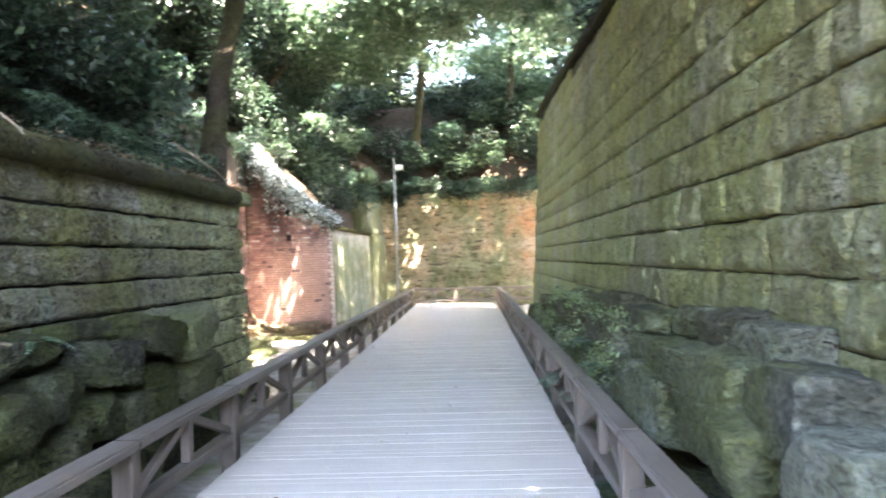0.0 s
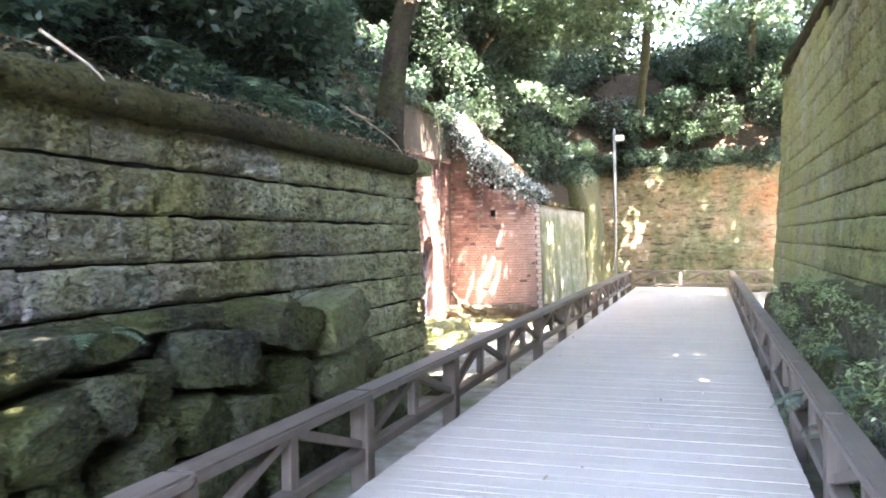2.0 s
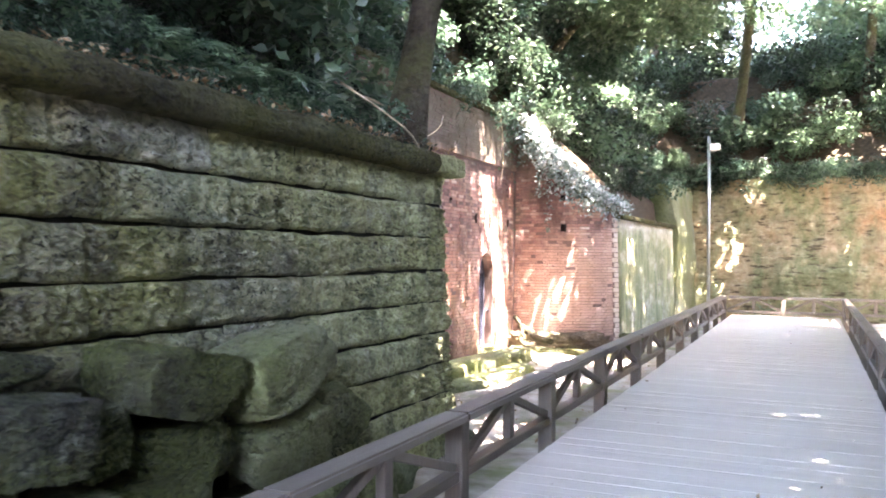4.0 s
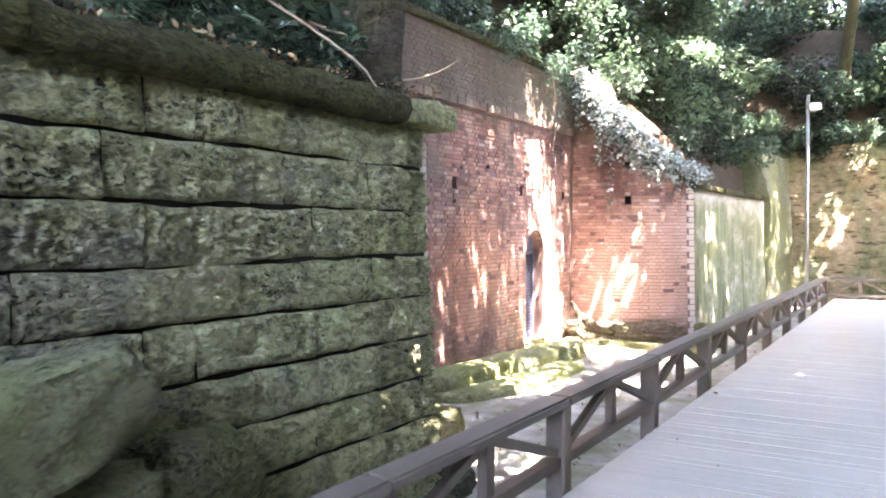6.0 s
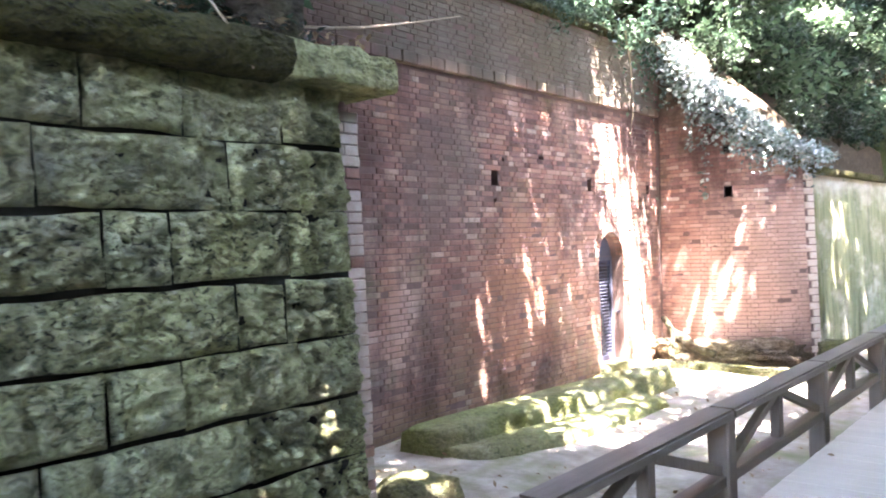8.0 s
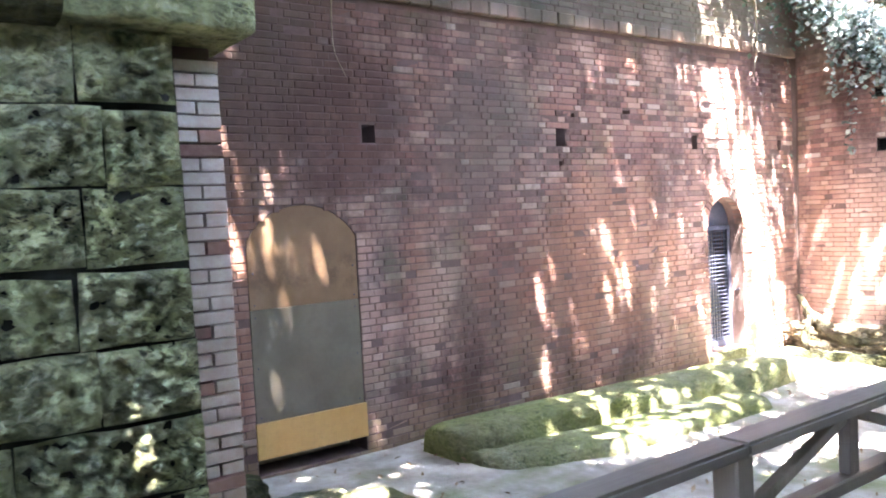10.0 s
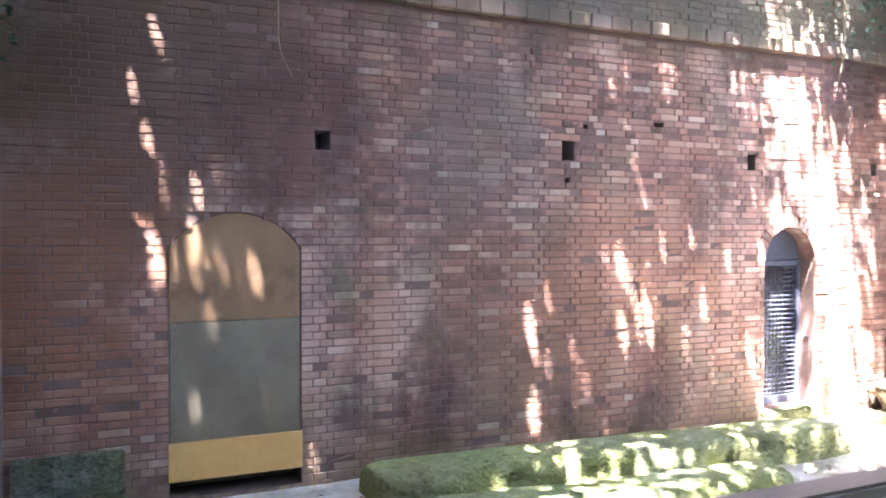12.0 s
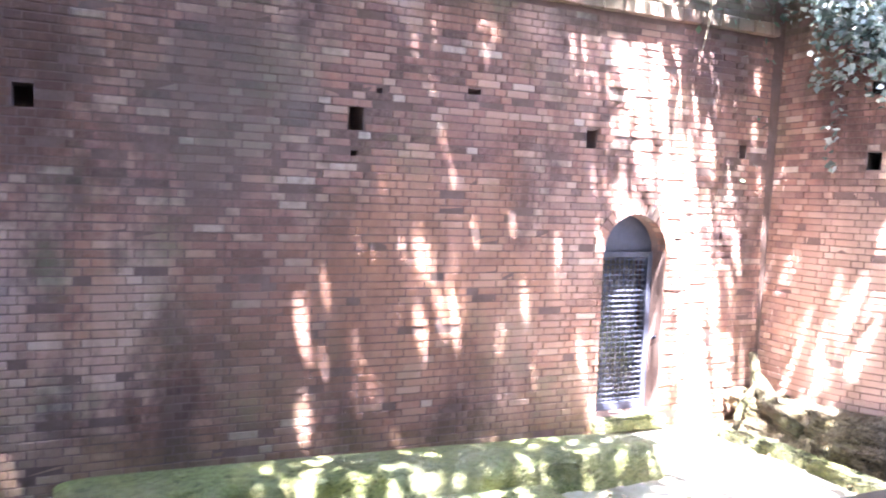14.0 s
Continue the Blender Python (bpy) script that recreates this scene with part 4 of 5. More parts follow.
    for i in range(steps):
        s0, s1 = total * i / steps, total * (i + 1) / steps - 0.006
        t0, t1 = (flare_top(float(np.interp(s, acc, xs))) for s in (s0, s1))
        v = [place(s0, t0 - 0.01, 0.07), place(s1, t1 - 0.01, 0.07), place(s1, t1 + 0.08, 0.07), place(s0, t0 + 0.08, 0.07),
             place(s0, t0 - 0.01, -0.5), place(s1, t1 - 0.01, -0.5), place(s1, t1 + 0.08, -0.5), place(s0, t0 + 0.08, -0.5)]
        mesh_object("coping_stone", v, [(0, 1, 2, 3), (3, 2, 6, 7), (4, 7, 6, 5), (0, 4, 5, 1), (0, 3, 7, 4), (1, 5, 6, 2)], COPING, root)


brick_wall()
recess_side()
wing_wall()


def rough_sheet(name, place, s0, s1, z0, z1, cell, amp, seed, material, ledges=0.0):
    """A rough standing face with depth, worn by noise."""
    ns, nz = max(2, int((s1 - s0) / cell)), max(2, int((z1 - z0) / cell))
    verts = []
    off = Vector((seed * 5.3, seed, 0))
    for j in range(nz + 1):
        for i in range(ns + 1):
            s, z = s0 + (s1 - s0) * i / ns, z0 + (z1 - z0) * j / nz
            q = Vector((s, z, 0)) + off
            d = amp * (noise.noise(q * 0.6) + 0.5 * noise.noise(q * 1.7) + 0.3 * noise.noise(q * 4.3))
            d += ledges * (abs(math.sin(z * 4.1 + noise.noise(q * 0.5))) ** 0.5 - 0.5) * (0.5 + noise.noise(q * 1.3))
            verts.append(place(s, z, d))
    n = ns + 1
    faces = [(j * n + i, j * n + i + 1, (j + 1) * n + i + 1, (j + 1) * n + i) for j in range(nz) for i in range(ns)]
    # a back face gives it body
    o = len(verts)
    verts += [place(s0, z0, -0.8), place(s1, z0, -0.8), place(s1, z1, -0.8), place(s0, z1, -0.8)]
    faces += [(o + 3, o + 2, o + 1, o)]
    faces += [tuple(range(0, n))[::-1] + (o, o + 1), tuple(range(nz * n, (nz + 1) * n)) + (o + 2, o + 3)]
    faces += [tuple(j * n for j in range(nz + 1)) + (o + 3, o), tuple(j * n + ns for j in range(nz + 1))[::-1] + (o + 1, o + 2)]
    return mesh_object(name, verts, faces, material, smooth=True)


def far_walls():
    w = rough_sheet("wall_plaster", lambda s, z, d: (-3.93 + 0.02 * (s - 19.2) - 0.02 * z + d, s, z), 19.22, 26.1, GROUND_Z - 0.2, 2.52, 0.16, 0.03, 3, PLASTER)
    tagged(w, "stained white plastered wall with green streaks beside the passage", "wall", kind="structure")
    c = thing("plaster_wall_coping", (-3.9, 22, 2.52), "thin dark coping along the plastered wall", "coping", kind="structure")
    for k in range(7):
        part("coping_stone", box_bm(-4.4, -3.83 + 0.02 * k, 19.18 + k * 0.99, 19.18 + (k + 1) * 0.99 - 0.01, 2.52, 2.62, 0.02, 2), COPING, c)
    g = rough_sheet("wall_rock_side", lambda s, z, d: (-3.72 + 0.03 * (s - 26.1) - 0.12 * max(0, z - 2) + d, s, z), 26.1, CLIFF_Y + 0.4, GROUND_Z - 0.2, 3.9, 0.2, 0.12, 5, MOSS_ROCK, 0.05)
    tagged(g, "green mossy cut rock face", "wall", kind="structure")
    b = rough_sheet("wall_rock_end", lambda s, z, d: (s, CLIFF_Y - d + 0.10 * z, z), -4.3, 9.0, GROUND_Z - 0.2, 4.3, 0.12, 0.22, 8, CLIFF, 0.16)
    tagged(b, "ochre cut rock cliff with moss and tool marks", "wall", kind="structure")


far_walls()

# ---- boardwalk ----
def boardwalk():
    bed = mesh_object("boardwalk_deck", *prism([(DECK_X0 + 0.04, -0.20), (DECK_X0 + 0.12, -0.20), (DECK_X0 + 0.12, -0.045), (DECK_X0 + 0.04, -0.045)], DECK_Y0, DECK_Y1), TIMBER)
    tagged(bed, "boardwalk of grey weathered cross planks", "boardwalk", kind="structure")
    for x in (-1.5, -0.8, -0.1, DECK_X1 - 0.12):
        part("joist", box_bm(x, x + 0.08, DECK_Y0, DECK_Y1, -0.20, -0.045, 0), TIMBER, bed)
    for k in range(16):
        for x in (DECK_X0 + 0.08, -0.8, DECK_X1 - 0.08):
            part("footing", box_bm(x - 0.06, x + 0.06, -5.9 + k * 2.16, -5.78 + k * 2.16, -0.6, -0.205, 0), TIMBER_UP, bed)
    rng = random.Random(2)
    pitch = 0.122
    n = int((DECK_Y1 - DECK_Y0) / pitch)
    shared = []
    for k in range(4):
        bm = box_bm(DECK_X0, DECK_X1, 0, pitch - 0.0025, -0.04, 0.0, 0.001)
        me = bpy.data.meshes.new("plank")
        bm.to_mesh(me)
        bm.free()
        me.materials.append(DECK)
        shared.append(me)
    for k in range(n):
        ob = new("plank", rng.choice(shared))
        ob.location = (rng.uniform(-0.006, 0.006), DECK_Y0 + k * pitch, rng.uniform(-0.0015, 0.0015))
        hang(ob, bed)


def railing(name, x, y0, first, bays, bay, label, cap=0.095):
    """Posts beside the deck, a wide cap, a raised bottom rail, and a strut with two braces in each bay."""
    root = thing(name, (x, y0, 0), label, "railing")
    for k in range(bays + 1):
        y = first + k * bay
        part("post", box_bm(x - 0.07, x + 0.07, y - 0.07, y + 0.07, GROUND_Z - 0.1, 0.478, 0.01), TIMBER_UP, root)
        if k == bays:
            break
        m = y + bay / 2
        part("strut", box_bm(x - 0.035, x + 0.035, m - 0.05, m + 0.05, 0.138, 0.478, 0.006), TIMBER_UP, root)
        part("brace", beam_bm((x, y + 0.075, 0.16), (x, m - 0.06, 0.465), 0.06, 0.065), TIMBER_UP, root)
        part("brace", beam_bm((x, y + bay - 0.075, 0.16), (x, m + 0.06, 0.465), 0.06, 0.065), TIMBER_UP, root)
        part("bottom_rail", box_bm(x - 0.055, x + 0.055, y + 0.072, y + bay - 0.072, 0.06, 0.136, 0.008), TIMBER, root)
        part("cap_rail", box_bm(x - cap, x + cap, y + 0.002, y + bay - 0.002, 0.48, 0.55, 0.016, 2), TIMBER, root)
    return root


boardwalk()
railing("railing", -2.425, 0, 2.48 - 2.184 * 3, 14, 2.184, "low brown timber railing with slanting braces beside the boardwalk")
railing("railing", 0.785, 0, 2.48 - 2.184 * 3, 14, 2.184, "low brown timber railing with slanting braces beside the boardwalk", 0.08)


def end_railing():
    root = thing("end_railing", (-0.8, 26.45, 0), "low timber railing closing the boardwalk's far end", "railing")
    y = 26.46
    xs = [-2.39, -0.8, 0.785, 2.3, 3.8]
    for x in xs[1:2] + xs[3:]:
        part("post", box_bm(x - 0.06, x + 0.06, y - 0.06, y + 0.06, -0.4, 0.478, 0.008), TIMBER_UP, root)
    for a, b in zip(xs, xs[1:]):
        m = (a + b) / 2
        part("strut", box_bm(m - 0.045, m + 0.045, y - 0.035, y + 0.035, 0.138, 0.478, 0.006), TIMBER_UP, root)
        part("brace", beam_bm((a + 0.07, y, 0.15), (m - 0.055, y, 0.465), 0.06, 0.06), TIMBER_UP, root)
        part("brace", beam_bm((b - 0.07, y, 0.15), (m + 0.055, y, 0.465), 0.06, 0.06), TIMBER_UP, root)
        part("bottom_rail", box_bm(a + 0.067, b - 0.067, y - 0.05, y + 0.05, 0.06, 0.136, 0.008), TIMBER, root)
        part("cap_rail", box_bm(a + 0.108, b - 0.002, y - 0.1, y + 0.1, 0.48, 0.55, 0.014, 2), TIMBER, root)


end_railing()


# ---- doors ----
def arch_panel(y, half, z0, z1, spring, rise, x0, x1):
    """A board cut to an arched opening between two heights."""
    if z1 > spring:
        n = 14
        zs = [z0, spring] + [spring + rise * math.sin(math.pi / 2 * i / n) for i in range(1, n + 1)]
    else:
        zs = [z0, z1]
    pts = [(y - arc_half(z, half, spring, rise), z) for z in zs] + [(y + arc_half(z, half, spring, rise), z) for z in reversed(zs)]
    out = []
    for p in pts:
        if not out or (abs(p[0] - out[-1][0]) + abs(p[1] - out[-1][1])) > 1e-4:
            out.append(p)
    bm = bmesh.new()
    f = bm.faces.new([bm.verts.new((x1, a, b)) for a, b in out])
    ext = bmesh.ops.extrude_face_region(bm, geom=[f])
    bmesh.ops.translate(bm, verts=[v for v in ext["geom"] if isinstance(v, bmesh.types.BMVert)], vec=(x0 - x1, 0, 0))
    bmesh.ops.recalc_face_normals(bm, faces=bm.faces[:])
    return bm


def boarded_door():
    y, half, f, sp, r = DOOR_1
    root = thing("door_1", (BRICK_X, y, f), "arched doorway closed with tan, grey and orange boards", "door", kind="structure")
    h = half - 0.006
    part("upper_board", arch_panel(y, h, 1.012, 9, sp, r - 0.006, BRICK_X - 0.04, BRICK_X - 0.004), PLY_TAN, root, "tan plywood board with a dark rubbed stain")
    part("middle_board", arch_panel(y, h, 0.115, 1.008, sp, r, BRICK_X - 0.04, BRICK_X - 0.001), PLY_GREY, root, "grey weathered board")
    part("bottom_board", arch_panel(y, h + 0.012, -0.17, 0.118, sp, r, BRICK_X + 0.002, BRICK_X + 0.022), PLY_ORANGE, root, "fresh orange plywood strip")
    for z in (0.16, 0.55, 0.95, 1.05, 1.3):
        for s in (-1, 1):
            bm = bmesh.new()
            bmesh.ops.create_uvsphere(bm, u_segments=8, v_segments=5, radius=0.007)
            bm.transform(Matrix.Translation((BRICK_X - 0.002, y + s * (h - 0.04), z)))
            part("screw", bm, STEEL, root)


def steel_gate():
    y, half, f, sp, r = DOOR_2
    root = thing("door_2", (BRICK_X, y, f), "narrow arched doorway with a closed blue-grey steel lattice gate", "door", kind="structure")
    x = BRICK_X - 0.2
    h = half - 0.03
    for s in (-1, 1):
        part("frame_stile", box_bm(x - 0.03, x + 0.03, y + s * h - 0.028, y + s * h + 0.028, f, sp, 0.004), STEEL, root)
    part("frame_foot", box_bm(x - 0.028, x + 0.028, y - h + 0.03, y + h - 0.03, f + 0.005, f + 0.085, 0.004), STEEL, root)
    part("frame_head", box_bm(x - 0.028, x + 0.028, y - h + 0.03, y + h - 0.03, sp - 0.06, sp, 0.004), STEEL, root)
    part("tympanum", arch_panel(y, half - 0.004, sp + 0.004, 9, sp + 0.003, r - 0.01, x - 0.02, x + 0.01), STEEL, root, "dark steel plate in the arch")
    n = 28
    for k in range(n):
        z = f + 0.11 + (sp - f - 0.19) * k / (n - 1)
        part("slat", beam_bm((x, y - h + 0.03, z), (x, y + h - 0.03, z), 0.012, 0.011, 0), STEEL, root)
    for k in range(1, 12):
        yy = y - h + 2 * h * k / 12
        part("upright_wire", beam_bm((x - 0.014, yy, f + 0.086), (x - 0.014, yy, sp - 0.062), 0.010, 0.010, 0), STEEL, root)
    lock = part("lock_plate", box_bm(x + 0.03, x + 0.05, y - h - 0.05, y - h + 0.05, 0.62, 0.74, 0.004), STEEL, root)
    part("padlock", box_bm(x + 0.052, x + 0.075, y - h - 0.02, y - h + 0.03, 0.60, 0.66, 0.006), ZINC, lock, "small metal padlock")
    part("bolt", tube_bm([(x + 0.06, y + h + 0.06, 0.55), (x + 0.09, y + h + 0.02, 0.54), (x + 0.14, y + h + 0.03, 0.56)], [0.012] * 3, 6), STEEL, root)
    part("threshold", box_bm(BRICK_X - 0.28, BRICK_X + 0.10, y - half - 0.05, y + half + 0.05, f - 0.14, f - 0.004, 0.02, 2), RUBBLE, root, "worn stone threshold")


boarded_door()
steel_gate()


# ---- things on the recess floor ----
def stone(centre, size, seed, label, material=RUBBLE, square=0.7, turn=(0, 0, 0), detail=7, rough=0.14, name="loose_stone", category="stone"):
    return tagged(boulder(name, centre, size, seed, material, square, turn, detail, rough), label, category)


def ledge_mesh(name, line, back, height, seed, material, parent, holes):
    """A low rock-cut ledge along a plan line: domed top, upright worn face, rounded ends."""
    pts = smooth_line(line, 90)
    prof = [(0.0, 0.0), (0.012, 0.35), (-0.01, 0.66), (-0.045, 0.86), (-0.12, 0.975), (-0.25, 1.0), (-0.42, 0.985), (-0.62, 0.95), (-0.84, 0.88), (-1.0, 0.7), (-1.0, 0.0)]
    verts, faces = [], []
    for i, p in enumerate(pts):
        e = min(i, len(pts) - 1 - i) / 9.0
        end = math.sqrt(max(0.0, 1 - (1 - min(1.0, e)) ** 2)) * 0.8 + 0.2
        for u, w in prof:
            q = Vector((p.x * 2.2, p.y * 2.2, w * 1.3 + u)) + Vector((seed, 0, 0))
            wear = 0.05 * noise.noise(q) + 0.025 * noise.noise(q * 2.9) + 0.014 * noise.noise(q * 7)
            pit = -holes * max(0.0, noise.noise(q * 3.1 + Vector((0, 0, 5))) - 0.12) if 0.1 < w < 0.9 and u > -0.1 else 0.0
            verts.append((p.x + (u if u < 0.05 else 0) * back * (0.55 + 0.45 * end) + wear + pit - (1 - end) * 0.25, p.y, GROUND_Z - 0.06 + (height + 0.06) * w * (0.82 + 0.18 * end) + wear * 0.5 * w))
    n = len(prof)
    for i in range(len(pts) - 1):
        for k in range(n - 1):
            faces.append((i * n + k, (i + 1) * n + k, (i + 1) * n + k + 1, i * n + k + 1))
    faces += [tuple(range(n)), tuple(range((len(pts) - 1) * n, len(pts) * n))[::-1]]
    return mesh_object(name, verts, faces, material, parent, smooth=True)


def stone_plinth():
    root = thing("stone_plinth", (-5.2, 14.0, GROUND_Z), "long low mossy rock ledge with an apron along the brick wall", "plinth")
    ledge_mesh("ledge", [(-5.12, 11.75, 0), (-5.08, 12.7, 0), (-4.98, 14.2, 0), (-4.82, 16.2, 0)], 0.74, 0.27, 3, LEDGE, root, 0.16)
    ledge_mesh("apron", [(-4.9, 11.8, 0), (-4.62, 12.5, 0), (-4.48, 13.6, 0), (-4.42, 15.0, 0)], 0.62, 0.11, 11, LEDGE, root, 0.0)


stone_plinth()
stone((-4.32, 10.30, -0.20), (0.50, 0.62, 0.42), 103, "pale rounded stone at the brick pier's foot", STONE_R)
stone((-5.05, 10.35, -0.28), (0.42, 0.55, 0.20), 104, "flat grey stone lying on the dusty floor")
stone((-5.55, 9.85, -0.22), (0.55, 0.6, 0.3), 105, "dark mossy stone at the foot of the brick wall")
stone((-4.95, 18.12, -0.30), (2.2, 0.85, 0.62), 106, "mound of earth and roots at the wing wall's foot", DEBRIS, 0.7, detail=26, rough=0.42, name="earth_mound", category="mound")
stone((-3.55, 18.6, -0.2), (0.5, 0.7, 0.5), 107, "broken stone at the end of the wing wall")
stone((-3.45, 9.2, -0.3), (0.4, 0.5, 0.25), 108, "small stone beside the end of the stone wall")


def small_ground_things():
    k = thing("stone_kerb", (-4.7, 17.45, -0.3), "low worn stone kerb across the recess floor", "kerb")
    for i in range(4):
        part("kerb_stone", box_bm(-5.85 + i * 0.6, -5.26 + i * 0.6, 17.36, 17.56, -0.4, -0.225 + 0.008 * (i % 2), 0.02, 2), RUBBLE, k)
    tagged(part("fallen_log", tube_bm(smooth_line([(-5.85, 18.05, 0.16), (-5.6, 17.92, 0.06), (-5.35, 17.80, -0.06), (-5.0, 17.72, -0.13)], 9), [0.07, 0.085, 0.09, 0.085, 0.09, 0.08, 0.075, 0.07, 0.06], 9, 0.25), BARK, None, smooth=True),
           "short dark fallen log leaning on the earth mound", "log")
    tagged(part("root", tube_bm(smooth_line([(-6.0, 18.15, 0.35), (-5.75, 17.95, 0.12), (-5.7, 17.7, -0.1), (-5.5, 17.45, -0.24)], 9), [0.05, 0.05, 0.048, 0.045, 0.042, 0.04, 0.035, 0.03, 0.02], 7, 0.2), BARK, None, smooth=True),
           "thick bare root running down to the floor", "root")
    tagged(part("concrete_patch", box_bm(BRICK_X, BRICK_X + 0.06, 9.35, 10.08, -0.4, 0.12, 0.015, 2), RUBBLE, None), "grey cement patch at the brick wall's foot", "patch", kind="structure")
    pole = thing("camera_pole", (-3.06, 28.3, GROUND_Z), "slim zinc pole with a small white surveillance camera", "pole")
    part("shaft", tube_bm([(-3.06, 28.3, GROUND_Z - 0.1), (-3.06, 28.3, 5.55)], [0.05, 0.045], 12), ZINC, pole, smooth=True)
    cam_arm = part("bracket", box_bm(-3.02, -2.84, 28.27, 28.33, 5.06, 5.10, 0.004), ZINC, pole)
    head = part("camera_head", box_bm(-3.02, -2.72, 28.18, 28.42, 5.11, 5.30, 0.02, 2), WHITE_PLASTIC, pole, "white camera housing")
    part("lens", tube_bm([(-2.87, 28.18, 5.19), (-2.87, 28.15, 5.19)], [0.05, 0.05], 12), STEEL, head)


small_ground_things()


# ---- plants ----
RNG = np.random.default_rng(17)


def shrub_mesh(name, seed, radius, leaves, size, material, blobs=7):
    rng = np.random.default_rng(seed)
    pts, sizes = [], []
    for b in range(blobs):
        c = rng.normal(size=3) * radius * np.array([0.5, 0.5, 0.35]) + np.array([0, 0, radius * 0.55])
        r = radius * rng.uniform(0.35, 0.6)
        n = leaves // blobs
        pts.append(blob_points(rng, c, (r, r, r * 0.8), n))
        sizes.append(rng.uniform(0.7, 1.35, n) * size)
    return leaf_mesh(name, np.concatenate(pts), (0, 0, 1), np.concatenate(sizes), material, rng, 0.5, 0.35)


SHRUBS = [shrub_mesh("shrub_leaves", 1, 0.6, 1500, 0.085, LEAF_DARK), shrub_mesh("shrub_leaves", 2, 0.6, 1400, 0.095, LEAF_DARK),
          shrub_mesh("shrub_leaves", 3, 0.65, 1400, 0.10, LEAF_MID), shrub_mesh("shrub_leaves", 4, 0.55, 1300, 0.075, LEAF_DARK),
          shrub_mesh("shrub_leaves", 5, 0.6, 1100, 0.11, LEAF_MID)]
BIG_SHRUBS = [shrub_mesh("shrub_leaves", 6, 1.1, 2300, 0.15, LEAF_DARK, 10), shrub_mesh("shrub_leaves", 7, 1.1, 2300, 0.16, LEAF_MID, 10),
              shrub_mesh("shrub_leaves", 8, 1.05, 2000, 0.17, LEAF_LIGHT, 9), shrub_mesh("shrub_leaves", 9, 1.2, 2500, 0.14, LEAF_DARK, 11)]


def stem_mesh(seed, height):
    rng = random.Random(seed)
    bm = bmesh.new()
    for k in range(5):
        a = rng.uniform(0, 6.28)
        top = (math.cos(a) * height * 0.45, math.sin(a) * height * 0.45, height * rng.uniform(0.6, 0.95))
        one = tube_bm(smooth_line([(0, 0, -0.25), (top[0] * 0.4, top[1] * 0.3, top[2] * 0.5), top], 5), [0.018, 0.014, 0.011, 0.008, 0.004], 5)
        me = bpy.data.meshes.new("tmp")
        one.to_mesh(me)
        one.free()
        bm.from_mesh(me)
        bpy.data.meshes.remove(me)
    me = bpy.data.meshes.new("stems")
    bm.to_mesh(me)
    bm.free()
    me.materials.append(BARK)
    return me


STEMS, BIG_STEMS = stem_mesh(1, 0.7), stem_mesh(2, 1.3)
SHRUB_LABELS = {"dark_evergreen_leaf": "dense dark evergreen shrub on the wooded bank", "green_leaf": "leafy green shrub on the wooded bank",
                "fresh_green_leaf": "fresh light green shrub on the wooded bank"}


def shrub(x, y, z, big, k, scale=1.0):
    me = (BIG_SHRUBS if big else SHRUBS)[k % (len(BIG_SHRUBS) if big else len(SHRUBS))]
    root = thing("shrub", (x, y, z), SHRUB_LABELS[me.materials[0].name], "shrub", "shrubs on the banks")
    for name, data in (("foliage", me), ("stem", BIG_STEMS if big else STEMS)):
        ob = new(name, data)
        ob.parent = root
    root.rotation_euler = (0, 0, (k * 2.399) % 6.28)
    root.scale = (scale, scale, scale)
    return root


